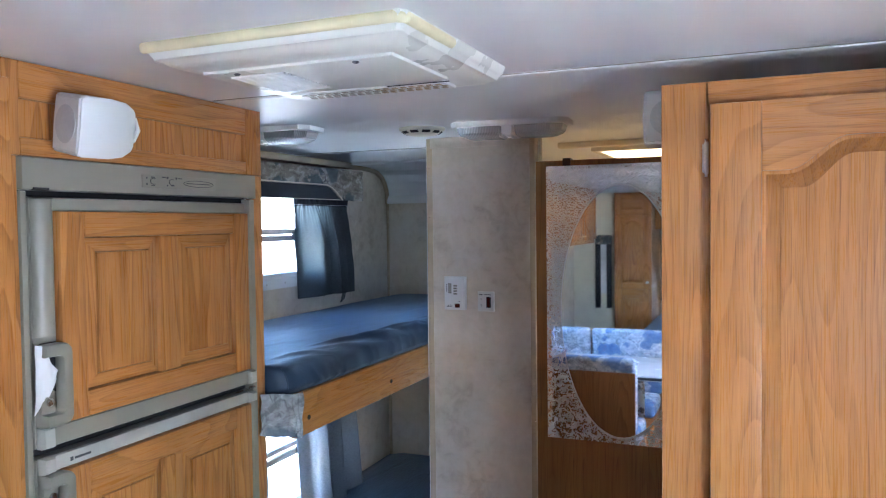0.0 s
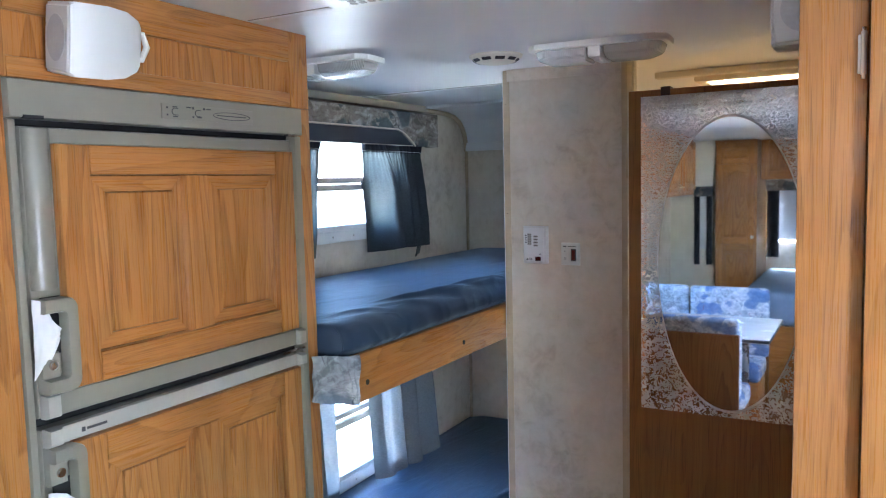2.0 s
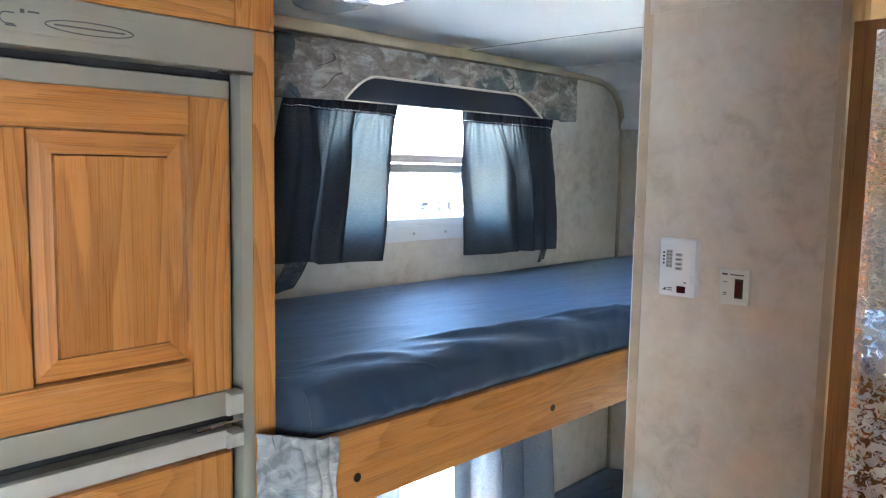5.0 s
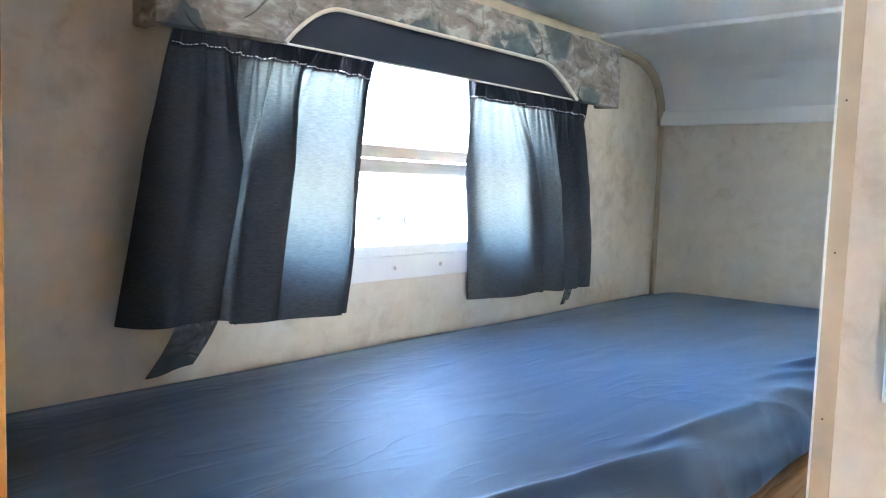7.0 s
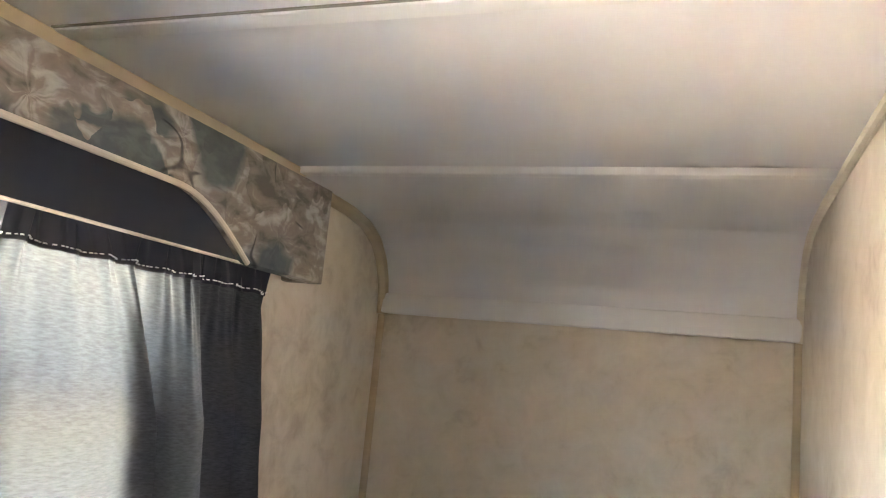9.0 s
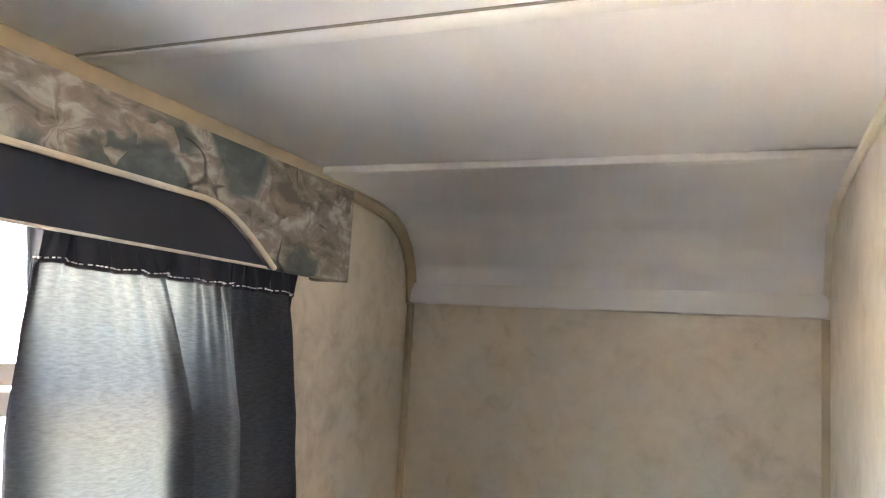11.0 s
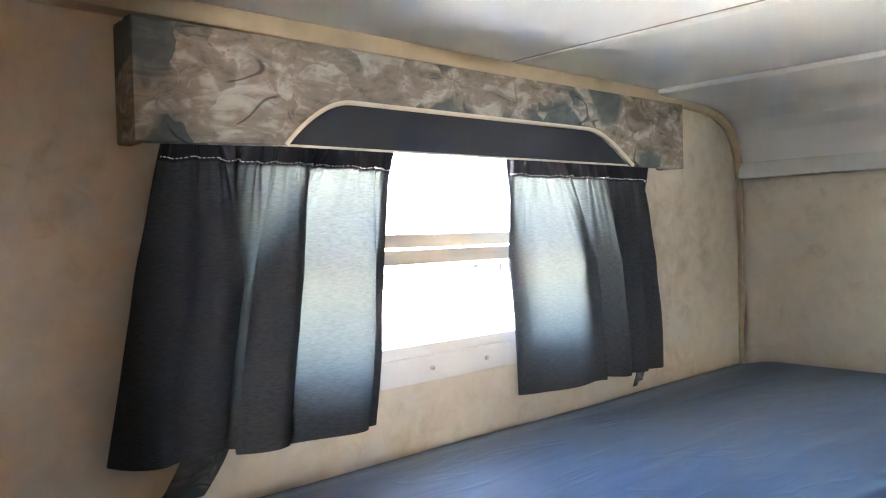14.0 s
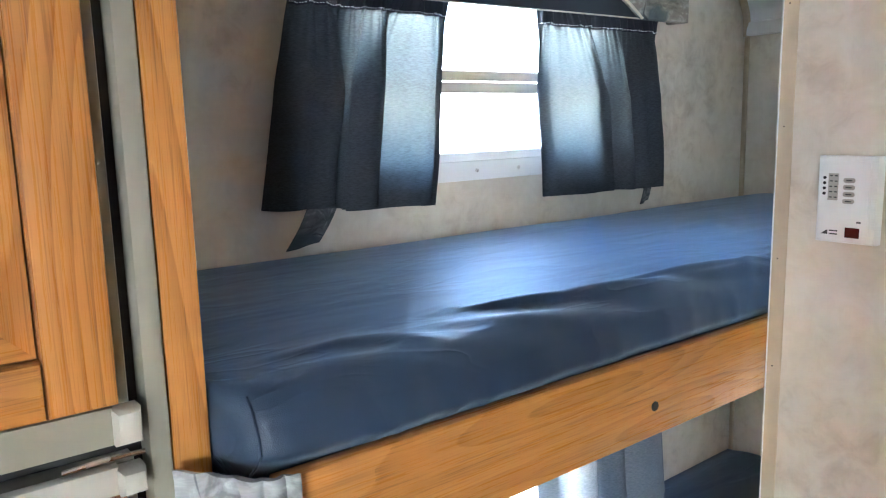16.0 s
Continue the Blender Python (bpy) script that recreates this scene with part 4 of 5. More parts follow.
def dome_light(x, y, turn, label):
    """A twin ceiling light: tapered white housing, centre band, two ribbed lenses."""
    d = thing("ceiling_light", (x, y, CZ - 0.045), label, "ceiling light", "twin ceiling lights, off")
    m = Matrix.Translation((x, y, CZ)) @ Matrix.Rotation(radians(turn), 4, "Z") @ facing("down")
    hexa = lambda l, w: [(-l, -w * 0.62), (-l * 0.86, -w), (l * 0.86, -w), (l, -w * 0.62), (l, w * 0.62), (l * 0.86, w), (-l * 0.86, w), (-l, w * 0.62)]
    part("housing", prism(hexa(0.163, 0.066), 0.014, 0.004, m), WHITE, d)
    for s in (-1, 1):
        bm = bmesh.new()
        lo = [(s * 0.020, -0.054), (s * 0.125, -0.054), (s * 0.150, -0.034), (s * 0.150, 0.034), (s * 0.125, 0.054), (s * 0.020, 0.054)]
        hi = [(s * 0.022, -0.036), (s * 0.108, -0.036), (s * 0.120, -0.022), (s * 0.120, 0.022), (s * 0.108, 0.036), (s * 0.022, 0.036)]
        rings = [[bm.verts.new((u, v, w)) for u, v in ring] for ring, w in ((lo, 0.013), ([((a + c) / 2 + (a - c) * 0.25, (b + e) / 2 + (b - e) * 0.25) for (a, b), (c, e) in zip(lo, hi)], 0.034), (hi, 0.043))]
        for a, b in zip(rings, rings[1:]):
            for k in range(6):
                bm.faces.new((a[k], a[(k + 1) % 6], b[(k + 1) % 6], b[k]))
        bm.faces.new(rings[-1])
        bmesh.ops.recalc_face_normals(bm, faces=bm.faces[:])
        bmesh.ops.bevel(bm, geom=[e for e in bm.edges if len(e.link_faces) == 2], offset=0.003, segments=2, affect="EDGES")
        part("lens", merge(None, bm, m), LENS, d, "clear ribbed plastic lens")
    part("band", prism(rect(-0.014, 0.014, -0.055, 0.055), 0.039, 0.005, m, base=0.001), WHITE, d)
    part("switch", prism(rect(-0.006, 0.006, -0.030, -0.012), 0.004, 0.001, m, base=0.0398), WHITE, d)
    return d


dome_light(-0.64, 2.03, 3, "twin white ceiling light with clear ribbed lenses")
dome_light(-1.32, 1.85, 3, "twin white ceiling light over the bunk")

fv = thing("ceiling_vent", (-0.915, 2.04, CZ - 0.012), "round cream ceiling air vent with louvres", "vent")
mv = facing("down", -0.915, 2.04, CZ)
ringo = bmesh.new()
prof = [(0.068, 0.0), (0.067, 0.005), (0.060, 0.009), (0.048, 0.017), (0.034, 0.020), (0.006, 0.021)]
rr = [[ringo.verts.new((r * math.cos(math.tau * k / 32), r * math.sin(math.tau * k / 32), w)) for k in range(32)] for r, w in prof]
for a, b in zip(rr, rr[1:]):
    for k in range(32):
        ringo.faces.new((a[k], a[(k + 1) % 32], b[(k + 1) % 32], b[k]))
ringo.faces.new(rr[-1])
bmesh.ops.recalc_face_normals(ringo, faces=ringo.faces[:])
part("rim", merge(None, ringo, mv), CREAM, fv)
for k in range(10):
    lean_in = mv @ Matrix.Rotation(math.tau * (k + 0.5) / 10, 4, "Z") @ Matrix.Translation((0.0545, 0, 0.0128)) @ Matrix.Rotation(radians(34), 4, "Y")
    part("slot", prism(rect(-0.005, 0.005, -0.012, 0.012), 0.0012, 0, lean_in), BLACK, fv, "dark vent slot")

AX, AY = -0.645, 1.105
ac = thing("ceiling_air_unit", (AX, AY, CZ - 0.045), "aged white ceiling air conditioner shroud with grilles", "air conditioner")
ma = facing("down", AX, AY, CZ)
sk = bmesh.new()
levels = [(0.222, 0.212, 0.0), (0.216, 0.206, 0.020), (0.205, 0.195, 0.030), (0.168, 0.150, 0.036)]
qs = [[sk.verts.new((su * l, sv * w, z)) for su, sv in ((-1, -1), (1, -1), (1, 1), (-1, 1))] for l, w, z in levels]
for a, b in zip(qs, qs[1:]):
    for k in range(4):
        sk.faces.new((a[k], a[(k + 1) % 4], b[(k + 1) % 4], b[k]))
sk.faces.new(qs[-1])
bmesh.ops.recalc_face_normals(sk, faces=sk.faces[:])
bmesh.ops.bevel(sk, geom=[e for e in sk.edges if len(e.link_faces) == 2], offset=0.008, segments=3, affect="EDGES")
part("shroud", merge(None, sk, ma), AGED, ac)
edge = [(-0.216, -0.2075, 0.008), (0.205, -0.2075, 0.008), (0.2165, -0.198, 0.008), (0.2165, -0.04, 0.008)]
part("stained_edge", tube([ma @ Vector(p) for p in edge], 0.0085, segs=10), YELLOWED, ac, "yellowed edge of the shroud")
part("filter_cover", prism(rect(-0.165, 0.165, -0.135, 0.072), 0.005, 0.002, ma, base=0.0355), AGED, ac)
for k in range(16):
    v = -0.105 + k * 0.009
    part("slat", prism(rect(-0.135, -0.035, v, v + 0.004), 0.0035, 0.001, ma, base=0.0402), WHITE, ac)
for u in (-0.11, 0.10):
    part("screw", screw(0.005, ma @ Matrix.Translation((u, -0.122, 0.0403))), GREY, ac)
part("outlet_frame", prism(rect(-0.15, 0.15, 0.084, 0.145), 0.006, 0.002, ma, base=0.0345), WHITE, ac)
for r in range(3):
    for k in range(17):
        u = -0.132 + k * 0.0165 + (r % 2) * 0.006
        part("slot", prism(rect(u, u + 0.0095, 0.094 + r * 0.015, 0.103 + r * 0.015), 0.0015, 0, ma, base=0.0403), BRASS if k > 8 else GREIGE_LIGHT, ac)
part("slot", prism(rect(0.05, 0.165, 0.076, 0.079), 0.001, 0, ma, base=0.0405), BLACK, ac)

# roof vent frame in the washroom
rv = thing("roof_vent", (-0.35, 2.85, CZ), "cream roof vent frame in the washroom ceiling", "vent")
for q in ((VENT[0] - 0.03, VENT[1] + 0.03, VENT[2] - 0.03, VENT[2]), (VENT[0] - 0.03, VENT[1] + 0.03, VENT[3], VENT[3] + 0.03), (VENT[0] - 0.03, VENT[0], VENT[2], VENT[3]), (VENT[1], VENT[1] + 0.03, VENT[2], VENT[3])):
    part("frame", box(*q, CZ - 0.034, CZ - 0.0005, 0.004), CREAM, rv)

# unseen lid, added so that daylight through the vent turns yellow
part("cover", box(VENT[0] - 0.02, VENT[1] + 0.02, VENT[2] - 0.02, VENT[3] + 0.02, CZ + 0.092, CZ + 0.098, 0.002), curtain_cloth("vent_light_tint", (0.60, 0.50, 0.28), (0.85, 0.66, 0.36), 0.7), rv, "unseen translucent lid added to tint the vent light yellow")

# ---- bunks ----


def mattress(name, x0, x1, y0, y1, z0, z1, seed, label, wrinkle, tuck):
    """A fitted-sheet mattress: rounded edges, a soft sag and gathered folds along its open side."""
    r = 0.058
    rnd = random.Random(seed)
    folds = [(y0 + 0.06 + (y1 - y0 - 0.45) * (i + rnd.uniform(-0.5, 0.5)) / 14, rnd.uniform(0.045, 0.125), rnd.uniform(0.16, 0.38), rnd.uniform(0.08, 0.34), rnd.uniform(0.004, 0.010), rnd.uniform(0.005, 0.010)) for i in range(15)]

    def fn(u, v):
        # u goes from the wall over the top and down the open side
        w = x1 - x0
        total = w + (z1 - z0)
        s = u * total
        y = y0 + v * (y1 - y0)
        if s < w - r:
            x, z = x0 + s, z1
        elif s < w - r + r * math.pi / 2:
            a = (s - (w - r)) / r
            x, z = x1 - r + r * math.sin(a), z1 - r + r * math.cos(a)
        else:
            x, z = x1, z1 - r - (s - (w - r) - r * math.pi / 2)
        edge = math.exp(-((s - w + 0.02) / 0.11) ** 2)
        flat = z
        z += wrinkle * 0.006 * noise.noise(Vector((x * 6 + y * 1.6, y * 1.2, seed))) * (0.1 + edge)
        for fy, fd, ln, sl, hh, ww in folds:
            k = (y - fy) / ln
            if 0 < k < 1:
                off = (w - s) - fd + sl * (y - fy) + 0.012 * math.sin(k * 5 + fy * 9)
                wide = ww * (0.8 + 0.7 * k) * (1.0 if off < 0 else 2.2)
                z += wrinkle * hh * math.sin(math.pi * k) ** 1.3 * (math.exp(-(off / wide) ** 2) - 0.35 * math.exp(-((off + 0.03) / 0.018) ** 2))
        z += 0.006 * noise.noise(Vector((x * 2, y * 2, seed)))
        ridge = 1 - abs(noise.noise(Vector((x * 15 + y * 5, y * 4 - x * 2, seed + 2)))) * 2.4
        near_edge = math.exp(-((s - w - 0.01) / 0.13) ** 2) * (0.25 + 0.75 * max(0.0, min(1.0, 0.5 + 1.6 * noise.noise(Vector((y * 2.3, 0.4, seed))))))
        z += wrinkle * 0.0030 * max(0.0, ridge) ** 2 * near_edge * (1.0 if s < w else 0.3)
        pull = 1 - abs(noise.noise(Vector((y * 21, z * 6 + s * 5, seed + 4)))) * 2.2
        x += wrinkle * 0.0015 * max(0.0, pull) ** 2 * math.exp(-((s - w - 0.05) / 0.07) ** 2)
        x += wrinkle * 0.006 * edge * noise.noise(Vector((x * 3, y * 11, z * 9 + seed)))
        z = flat + (z - flat) * max(0.0, min(1.0, 1 - (s - w - 0.005) / 0.06))
        z -= 0.014 * math.exp(-(s / 0.05) ** 2)
        # gathers where the sheet is pulled round the near corner
        for cy, slant in ((0.13, 0.5), (0.175, -0.7), (0.21, 0.9), (0.27, 0.35)):
            d = y - y0 - cy - slant * (z - z1 + 0.09)
            x += wrinkle * 0.0045 * math.exp(-(d / 0.009) ** 2) * math.exp(-((z - z1 + 0.085) / 0.03) ** 2) * (s > w - r)
        k = max(0.0, min(1.0, (tuck + 0.018 - z) / 0.03)) if s > w - r else 0.0
        x -= 0.026 * k * k * (3 - 2 * k)
        rc, near = 0.055, min(y - y0, y1 - y)
        if near < rc:
            x -= (rc - math.sqrt(max(0, rc * rc - (rc - near) ** 2))) * max(0.0, min(1.0, (s - w + 0.2) / 0.2))
        end, e = min(y - y0, y1 - y), 0.02
        if end < e and s < w - r:
            z -= e - math.sqrt(max(0, e * e - (e - end) ** 2))
        return (x, y, z)
    bm = surface(fn, 240, 210)
    for row in (0, 210):
        bm.verts.ensure_lookup_table()
        bm.faces.new([bm.verts[i * 211 + row] for i in range(241)] + [bm.verts.new((x0, y0 if row == 0 else y1, z0))])
    bmesh.ops.recalc_face_normals(bm, faces=bm.faces[:])
    bed_pad = thing(name, ((x0 + x1) / 2, (y0 + y1) / 2, z0), label, "mattress", "bunk mattresses")
    part("fitted_sheet", bm, SHEET, bed_pad)
    for v in (0.012, 0.975):
        line = [Vector(fn(u / 60, v)) + Vector((0.0008, 0, 0.0008)) for u in range(47, 61)]
        part("corner_seam", tube(line, 0.0016, segs=6), SHEET, bed_pad)
    part("edge_seam", tube([Vector(fn(0.995, v / 80)) + Vector((0.001, 0, 0)) for v in range(2, 79)], 0.0016, segs=6), SHEET, bed_pad)
    return bed_pad


bunk = thing("upper_bunk", (-1.38, 2.48, 1.15), "upper bunk shelf with a honey oak front board", "bunk bed")
part("base", box(WX + 0.002, -1.0755, 1.546, BY - 0.004, 1.165, 1.185), OAK_Y, bunk)
part("front_board", box(-1.075, -1.055, 1.574, BY - 0.004, 1.155, 1.263, 0.003), OAK_Y, bunk, "honey oak front board")
for y in (1.632, 2.096):
    part("bolt", drum(0.0065, 0.002, facing("+x", -1.055, y, 1.196), segs=14, bevel=0.0008), BLACK, bunk)
mattress("bunk_mattress", WX + 0.006, -1.060, 1.5445, BY - 0.006, 1.186, 1.338, 1.3, "mattress in a navy fitted sheet on the upper bunk", 1.0, 1.263)
mattress("bunk_mattress", WX + 0.006, -1.068, 1.5445, BY - 0.006, 0.40, 0.545, 7.7, "mattress in a navy fitted sheet on the lower bunk", 0.7, 0.430)
lowb = thing("lower_bunk", (-1.38, 2.48, 0.0), "lower bunk box with an oak front", "bunk bed")
part("base", box(WX + 0.002, -1.09, 1.546, BY - 0.004, 0.0, 0.399), OAK_Y, lowb)
part("front_board", box(-1.089, -1.069, 1.546, BY - 0.004, 0.02, 0.43, 0.003), OAK_Y, lowb)


def sleeve(u, v):
    """A padded cover wrapped round the board's end."""
    k = 0.003 * math.sin(v * 9 + u * 7) + 0.002 * math.sin(u * 31 + v * 3)
    z = 1.178 - 0.022 * u + v * (0.097 + 0.015 * u) + 0.003 * math.sin(u * 6.0) * (v - 0.5)
    bulge = 0.012 * math.sin(math.pi * min(1.0, u * 1.15)) + 0.004 * math.sin(math.pi * v)
    return (-1.112 + 0.062 * u ** 0.8 + bulge + k, 1.507 + 0.083 * u, z)


single("board_cover", surface(sleeve, 36, 20, 0.006), FLORAL_GREY, "grey leaf-print cloth cover on the bunk board's end", "padding")

# valance
val = thing("valance", (-1.66, 2.42, 1.775), "leaf-print padded valance with a navy arched inset", "valance")
VX = -1.62
mvv = facing("+x", VX, 0, 0)
ARCH = [(2.061, 1.779)] + [(2.061 + 0.10 * k / 8, 1.779 + 0.060 * math.sin(math.pi / 2 * k / 8) ** 0.9) for k in range(1, 9)]
ARCH += [(2.161 + 0.50 * k / 6, 1.839 + 0.002 * k / 6) for k in range(1, 7)]
ARCH += [(2.661 + 0.133 * k / 8, 1.841 - 0.058 * (1 - math.cos(math.pi / 2 * k / 8)) ** 0.95) for k in range(1, 9)]
outline = [(1.880, 1.773)] + ARCH + [(2.972, 1.783), (2.972, 1.912), (1.880, 1.906)]
part("front_board", prism(outline, 0.022, 0.003, mvv, base=-0.022), FLORAL, val)
part("inset", prism([(2.05, 1.780), (2.80, 1.784), (2.79, 1.80), (2.70, 1.846), (2.15, 1.844), (2.06, 1.80)], 0.008, 0, mvv, base=-0.020), NAVY, val, "plain navy cloth inset")
part("piping", tube([(VX - 0.001, u, v) for u, v in ARCH], 0.0032), PIPING, val, "cream piping along the arch")
part("lower_piping", tube([(VX - 0.012, 2.05, 1.780), (VX - 0.012, 2.80, 1.784)], 0.0018, segs=6), PIPING, val)
for y, lo, hi in ((1.880, 1.773, 1.906), (2.954, 1.783, 1.912)):
    part("end_board", box(-1.675, VX - 0.0225, y, y + 0.018, lo, hi, 0.003), FLORAL, val)
part("top_board", box(WX + 0.001, VX - 0.0225, 1.899, 2.953, 1.895, 1.905), NAVY, val)
for y in (2.0, 2.8):
    part("bracket", box(WX + 0.002, -1.6755, y, y + 0.03, 1.862, 1.894, 0.002), WHITE, val)


def along_folds(folds, u):
    """A smooth walk along a folded cross-section (share of the width, depth in metres)."""
    k = u * (len(folds) - 1)
    i = min(int(k), len(folds) - 2)
    t = k - i
    p = [Vector(folds[min(max(j, 0), len(folds) - 1)]) for j in (i - 1, i, i + 1, i + 2)]
    return 0.5 * (2 * p[1] + (p[2] - p[0]) * t + (2 * p[0] - 5 * p[1] + 4 * p[2] - p[3]) * t * t + (3 * p[1] - p[0] - 3 * p[2] + p[3]) * t ** 3)


def curtain(name, ya0, ya1, yb0, yb1, ztop, zb0, zb1, x, folds, seed, material, label, lean=0.0, group="navy bunk curtains"):
    """A short curtain gathered on its header tape: y along the top runs from ya0 to ya1, along the hem from yb0 to yb1."""
    cur = thing(name, (x, (ya0 + ya1) / 2, min(zb0, zb1)), label, "curtain", group)
    gathers = len(folds) * 0.55

    def fn(u, v):
        k = 1 - v
        f = along_folds(folds, u)
        open_up = min(1.0, 0.12 + 1.7 * k ** 0.85)
        sway = 0.018 * noise.noise(Vector((u * 3.0, k * 1.6, seed)))
        share = u * (1 - open_up) + f.x * open_up + sway * k
        y = (ya0 + (ya1 - ya0) * share) * (1 - k) + (yb0 + (yb1 - yb0) * share) * k
        off = 1.7 * f.y * open_up + 0.008 * noise.noise(Vector((u * 7.0, k * 2.2, seed + 3))) * (0.3 + k)
        # slack creases that run down and across from the gathers
        off += 0.005 * noise.noise(Vector((u * 11.0 + k * 5.0, k * 2.0, seed + 9))) * math.exp(-((k - 0.3) / 0.35) ** 2)
        ph = u * gathers * math.tau + 4 * noise.noise(Vector((u * 5, 0, seed)))
        tight = math.exp(-k * 8.0)
        pucker = math.sin(ph) + 0.5 * math.sin(2.7 * ph + seed)
        off += 0.0062 * pucker * tight
        y += 0.0045 * math.cos(ph) * tight * math.sin(math.pi * u) ** 0.4
        z = ztop + ((zb0 + (zb1 - zb0) * u) - ztop) * k + 0.12 * f.y * k * k
        z += 0.0015 * math.sin(ph + 0.8) * math.exp(-k * 9) - 0.004 * (1 - k) + 0.004 * noise.noise(Vector((u * 9, k, seed + 5)))
        return (x + off + lean * k, y, z)

    part("cloth", surface(fn, 300, 44), material, cur)
    part("bottom_hem", surface(lambda u, v: tuple(Vector(fn(u, 0.004 + 0.075 * v)) - Vector((0.0022, 0, 0))), 240, 4), material, cur)
    for hem in (0, 1):
        part("side_hem", surface(lambda u, v, hem=hem: tuple(Vector(fn(hem + (1 - 2 * hem) * 0.06 * u, v)) - Vector((0.0022, 0, 0))), 12, 44), material, cur)
    if material is CURTAIN:
        part("header_tape", surface(lambda u, v: tuple(Vector(fn(u, 0.915 + 0.085 * v)) + Vector((0.0022, 0, 0))), 240, 5), NAVY_TIE, cur, "dark gathered header tape")
        st = bmesh.new()
        for i in range(110):
            u = (i + 0.3) / 110
            a, b = Vector(fn(u, 0.926)) + Vector((0.0045, 0, 0)), Vector(fn(u + 0.0045, 0.926)) + Vector((0.0045, 0, 0))
            tube([a, b], 0.0008, st, 4)
        tagged(part("stitching", st, THREAD, cur, "white stitching"), kind="stuff")
    return cur


HEAD = [(0.0, -0.012), (0.04, 0.002), (0.11, 0.014), (0.19, 0.009), (0.27, 0.014), (0.335, 0.008), (0.325, -0.004), (0.25, -0.010), (0.30, -0.017), (0.385, -0.015), (0.41, -0.004), (0.375, 0.006),
        (0.43, 0.020), (0.49, 0.024), (0.545, 0.014), (0.525, 0.003), (0.41, -0.002), (0.44, -0.010), (0.53, -0.009), (0.61, 0.001), (0.71, 0.010), (0.82, 0.013), (0.90, 0.005), (0.885, -0.006), (0.99, -0.010), (0.92, -0.016)]
FOOT = [(0.07, -0.014), (0.0, -0.008), (0.05, 0.000), (0.12, 0.003), (0.22, 0.008), (0.33, 0.009), (0.43, 0.006), (0.485, 0.010), (0.475, 0.000), (0.39, -0.006), (0.44, -0.013), (0.53, -0.008), (0.575, 0.006),
        (0.62, 0.014), (0.67, 0.010), (0.65, 0.000), (0.70, -0.004), (0.77, 0.010), (0.81, 0.010), (0.80, -0.002), (0.86, 0.002), (0.93, 0.012), (1.0, 0.000), (0.96, -0.014)]
curtain("curtain", 1.925, 2.258, 1.854, 2.224, 1.792, 1.424, 1.402, -1.654, HEAD, 2.2, CURTAIN, "navy lined curtain gathered beside the upper bunk window", 0.008)
curtain("curtain", 2.497, 2.90, 2.518, 2.925, 1.794, 1.394, 1.390, -1.660, FOOT, 5.1, CURTAIN, "navy lined curtain at the foot of the upper bunk", 0.012)
curtain("curtain", 2.02, 2.30, 2.03, 2.30, 1.13, 0.57, 0.56, -1.66, HEAD, 8.3, PALE_CURTAIN, "pale blue-grey lined curtain beside the lower bunk window", 0.006, "pale lower bunk curtains")
curtain("curtain", 2.49, 2.93, 2.49, 2.97, 1.13, 0.562, 0.556, -1.655, HEAD, 3.9, PALE_CURTAIN, "pale blue-grey lined curtain hanging onto the lower bunk", 0.03, "pale lower bunk curtains")


def tie(y0, y1, z0, z1, wide, label):
    def fn(u, v):
        return (WX + 0.010 + 0.012 * math.sin(u * math.pi) + 0.003 * math.sin(v * 7), y0 + (y1 - y0) * u + wide * (v - 0.5), z0 + (z1 - z0) * u + 0.01 * (v - 0.5))
    return single("curtain_tie", surface(fn, 12, 8, 0.003), FLORAL_SHADED, label, "curtain tie", "leaf-print curtain ties")


tie(2.01, 1.952, 1.45, 1.345, 0.066, "leaf-print cloth tie below the curtain, shade put into its colour")
tie(2.935, 2.935, 1.46, 1.345, 0.03, "leaf-print cloth tie under the curtain's edge")

# ---- the dinette and the front room, behind ----


def bench(y_back, way, label):
    b = thing("dinette_bench", (-1.2, y_back, 0.0), label, "bench", "dinette benches")
    d = 0.46 * way
    lo, hi = sorted((y_back, y_back + 0.02 * way))
    part("back_board", box(-1.66, -0.66, lo, hi, 0.0, 0.82, 0.004), OAK_DARK, b, "dark oak back board")
    lo, hi = sorted((y_back + 0.021 * way, y_back + 0.085 * way))
    part("back_cushion", box(-1.66, -1.165, lo, hi, 0.44, 0.90, 0.03, 3), FLORAL_BLUE, b, "blue flower-print cushion")
    part("back_cushion", box(-1.16, -0.655, lo, hi, 0.44, 0.90, 0.03, 3), FLORAL_BLUE, b, "blue flower-print cushion")
    lo, hi = sorted((y_back + 0.121 * way, y_back + d))
    part("seat_cushion", box(-1.66, -0.66, lo, hi, 0.36, 0.47, 0.03, 3), FLORAL_BLUE, b, "blue flower-print cushion")
    part("seat_box", box(-1.66, -0.67, lo, hi - 0.01, 0.0, 0.359, 0.003), OAK_X, b)
    return b


bench(0.18, -1, "dinette bench with dark oak back and blue floral cushions")
bench(-1.12, 1, "dinette bench with blue flower-print cushions facing the table")
tb = thing("dinette_table", (-1.1, -0.45, 0.0), "white laminate dinette table on a metal leg", "table")
part("tabletop", box(-1.68, -0.55, -0.80, -0.12, 0.72, 0.75, 0.006), LAMINATE, tb)
part("edge_band", box(-1.68, -0.547, -0.803, -0.117, 0.726, 0.744, 0.004), GREY, tb)
part("leg", tube([(-0.72, -0.45, 0.0), (-0.72, -0.45, 0.72)], 0.025, segs=16), STEEL, tb)
part("brace", tube([(-0.74, -0.45, 0.35), (-0.95, -0.45, 0.715)], 0.008), STEEL, tb)

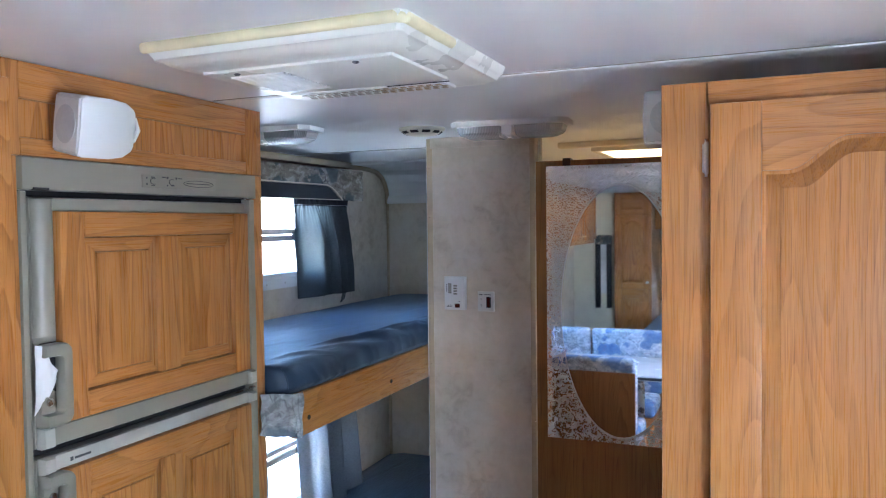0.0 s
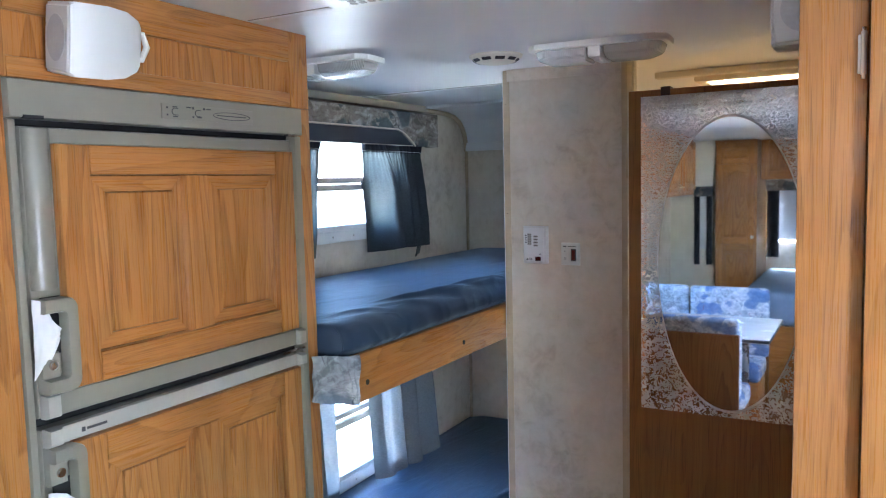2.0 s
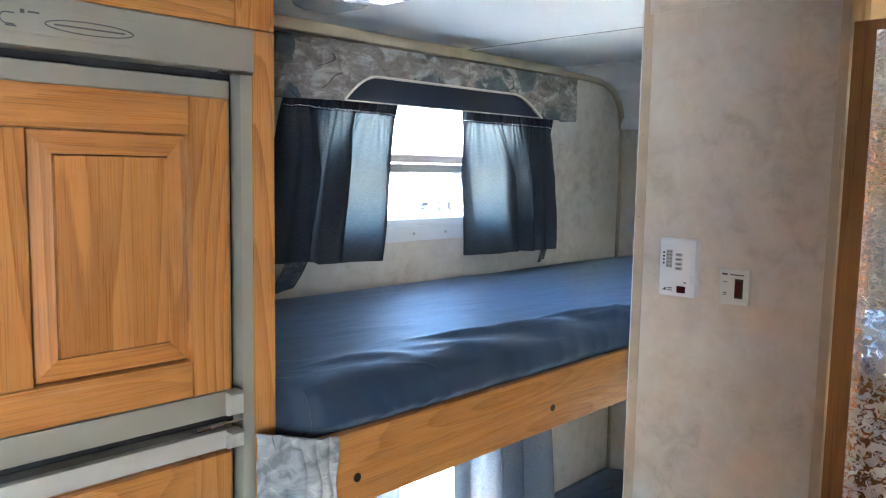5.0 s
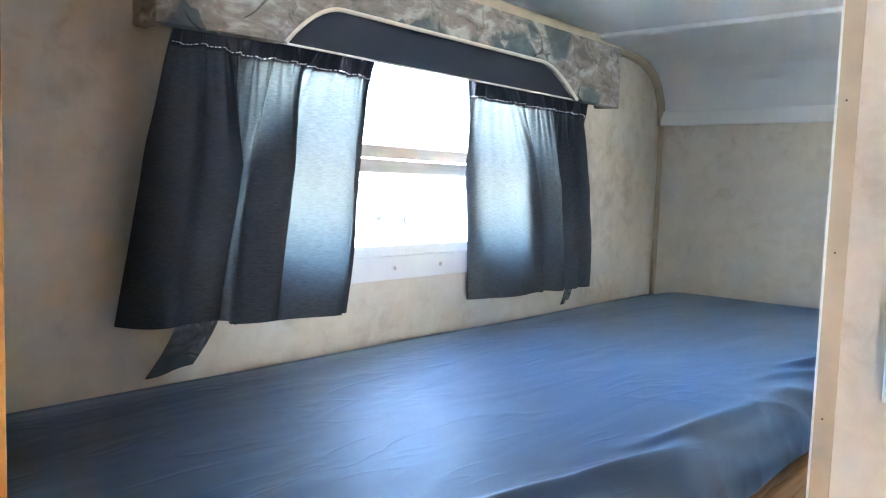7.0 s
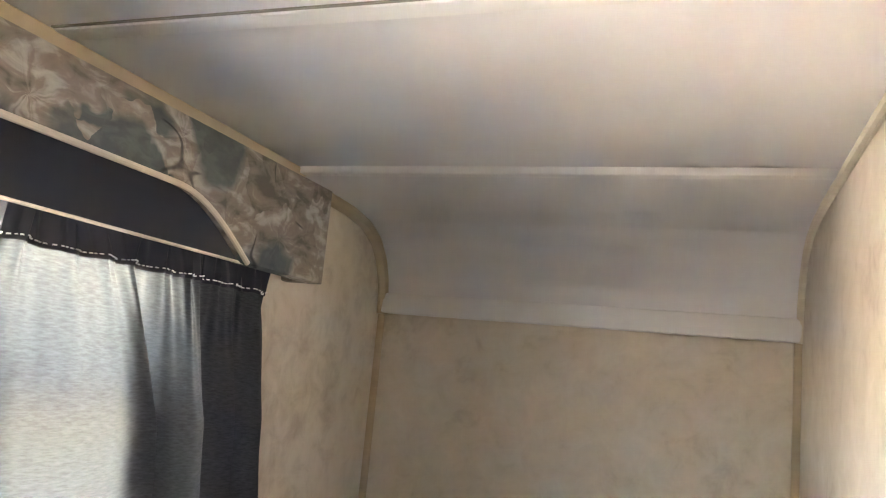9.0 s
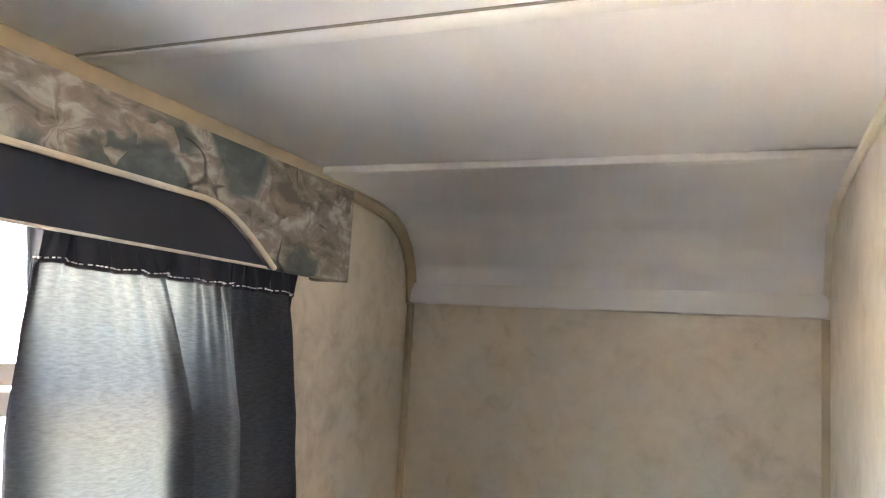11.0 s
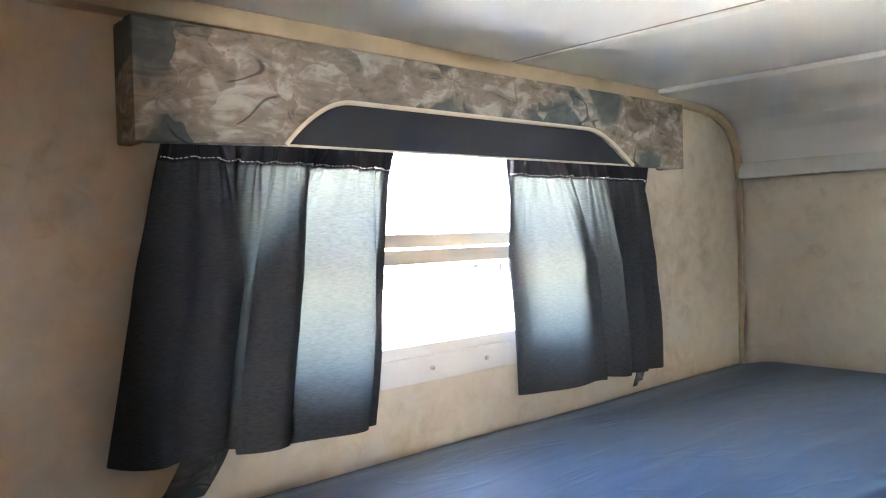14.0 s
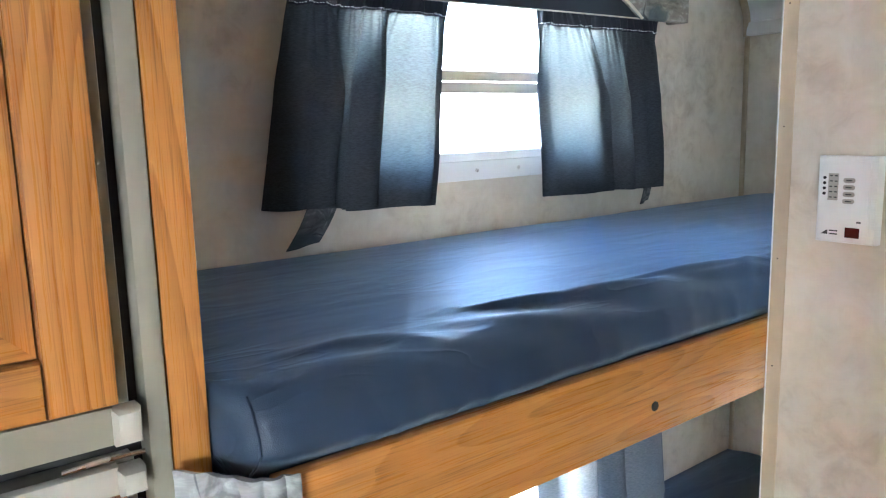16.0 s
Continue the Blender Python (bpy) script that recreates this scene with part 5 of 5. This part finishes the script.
oh = thing("overhead_cabinet", (-1.5, -0.9, 1.48), "honey oak overhead cabinet above the dinette", "cabinet")
part("body", box(WX + 0.002, -1.32, -1.95, 0.26, 1.50, CZ - 0.002), OAK_Y, oh)
for y0 in (-1.92, -1.48, -1.04, -0.60, -0.16):
    d = part("door", box(-1.319, -1.316, y0 + 0.006, y0 + 0.394, 1.54, 1.90), OAK_UP, oh)
    panel_door(d, "+x", (-1.316, 0, 0), y0, y0 + 0.40, 1.535, 1.905, 0.05, 0.05, 1, 0.03)
    part("handle", tube([(-1.295, y0 + 0.05, 1.565), (-1.275, y0 + 0.055, 1.565), (-1.275, y0 + 0.095, 1.565), (-1.295, y0 + 0.10, 1.565)], 0.004), BRASS, d)

wr = thing("wardrobe", (-1.15, -3.2, 0.0), "tall honey oak wardrobe beside the front bed", "wardrobe")
part("body", box(-1.32, -0.97, FRONT + 0.002, -2.90, 0.0, CZ - 0.002), OAK_UP, wr)
wdr = part("door", box(-1.30, -0.99, -2.899, -2.896, 0.55, 1.72), OAK_UP, wr)
panel_door(wdr, "+y", (0, -2.896, 0), 0.985, 1.305, 1.03, 1.73, 0.055, 0.06, 1, 0.03)
panel_door(wdr, "+y", (0, -2.896, 0), 0.985, 1.305, 0.50, 1.03, 0.055, 0.06)
part("knob", drum(0.014, 0.02, facing("+y", -1.005, -2.876, 1.10), bevel=0.004), STEEL, wdr)
wup = part("door", box(-1.30, -0.99, -2.899, -2.896, 1.745, 1.935), OAK_UP, wr)
panel_door(wup, "+y", (0, -2.896, 0), 0.985, 1.305, 1.745, 1.935, 0.05, 0.045)
oc = thing("overhead_cabinet", (-0.4, -3.4, 1.58), "honey oak overhead cabinet above the front bed", "cabinet")
part("body", box(-0.968, EAST - 0.02, FRONT + 0.002, -3.15, 1.60, CZ - 0.002), OAK_X, oc)
for u in (-0.95, -0.55, -0.15, 0.25):
    d = part("door", box(u, u + 0.38, -3.149, -3.146, 1.63, 1.92), OAK_UP, oc)
    panel_door(d, "+y", (0, -3.146, 0), -u - 0.38, -u, 1.625, 1.925, 0.05, 0.05)
structure("wall_front_side", box(WX + 0.002, -1.325, -2.98, -2.94, 0.0, CZ), CREAM, "cream wall beside the wardrobe")
sv = thing("valance", (-1.43, -2.92, 1.5), "small leaf-print valance over a narrow window", "valance")
part("front_board", box(-1.50, -1.345, -2.935, -2.88, 1.46, 1.55, 0.004), FLORAL, sv)
part("shade", box(-1.462, -1.388, -2.939, -2.930, 0.98, 1.459), LAMINATE, sv, "white shade in the narrow window")
for x0 in (-1.505, -1.397):
    part("drape", surface(lambda u, v, x0=x0: (x0 + 0.052 * u, -2.915 + 0.008 * math.sin(u * 13), 0.84 + 0.62 * v), 16, 6), NAVY, sv, "navy drape")
bed = thing("front_bed", (-0.35, -2.8, 0.0), "front bed with a blue cover", "bed")
part("base", box(-0.96, 0.35, FRONT + 0.01, -1.9, 0.0, 0.5), OAK_X, bed)
part("cover", box(-0.965, 0.36, FRONT + 0.008, -1.88, 0.501, 0.76, 0.06, 4), plain("blue_bed_cover", (0.20, 0.27, 0.38), 0.8), bed, "blue quilted cover")
fc = thing("valance", (-0.55, FRONT + 0.05, 1.5), "leaf-print valance over the front window", "valance")
part("front_board", box(-1.0, 0.0, FRONT + 0.004, FRONT + 0.09, 1.49, 1.595, 0.004), FLORAL, fc)
part("shade", box(-0.86, -0.14, FRONT + 0.012, FRONT + 0.02, 1.02, 1.489), LAMINATE, fc, "white window shade")
part("drape", surface(lambda u, v: (-0.965 + 0.11 * u, FRONT + 0.055 + 0.012 * math.sin(u * 16), 0.86 + 0.63 * v), 30, 6), NAVY, fc, "navy drape")

# ---- outside ----
structure("ground", surface(lambda u, v: (-300 + 600 * u, -300 + 600 * v, -0.62), 12, 12), GRAVEL, "pale gravel storage yard")


def parked_trailer(at, turn, length, label):
    t = thing("parked_trailer", at, label, "trailer", "trailers parked in the yard")
    m = Matrix.Translation(at) @ Matrix.Rotation(radians(turn), 4, "Z")
    side = [(-length / 2, 0.55), (length / 2 - 0.3, 0.55), (length / 2, 0.9), (length / 2 - 0.25, 2.9), (length / 2 - 0.6, 3.1), (-length / 2 + 0.1, 3.1), (-length / 2, 2.9)]
    part("body", prism(side, 2.4, 0.04, m @ facing("-y", 0, 1.2, 0)), SHELL, t)
    for u in (-0.30, 0.02, 0.28):
        part("window", prism(rect(u * length, u * length + 0.9, 1.6, 2.3), 0.02, 0.005, m @ facing("-y", 0, -1.2, 0)), DARKFRAME, t)
        part("window", prism(rect(u * length, u * length + 0.9, 1.6, 2.3), 0.02, 0.005, m @ facing("+y", 0, 1.2, 0)), DARKFRAME, t)
    for s in (-0.45, 0.45):
        for f, y in (("-y", -1.0), ("+y", 1.0)):
            part("wheel", drum(0.36, 0.2, m @ facing(f, s, y, 0.36), bevel=0.03), TYRE, t)
    part("hitch", merge(None, tube([(length / 2 - 0.2, 0, 0.6), (length / 2 + 1.1, 0, 0.55)], 0.06), m), GREY, t)
    part("stand", merge(None, tube([(length / 2 + 0.9, 0, 0.0), (length / 2 + 0.9, 0, 0.8)], 0.035), m), GREY, t)
    return t


for at, turn, length in (((-24, 12, -0.62), 80, 6.5), ((-26, 21, -0.62), 75, 7.5), ((-30, 31, -0.62), 95, 6.0), ((-22, 40, -0.62), 60, 8.0), ((-27, 3, -0.62), 85, 7.0)):
    parked_trailer(at, turn, length, "white travel trailer parked on gravel in sunlight")
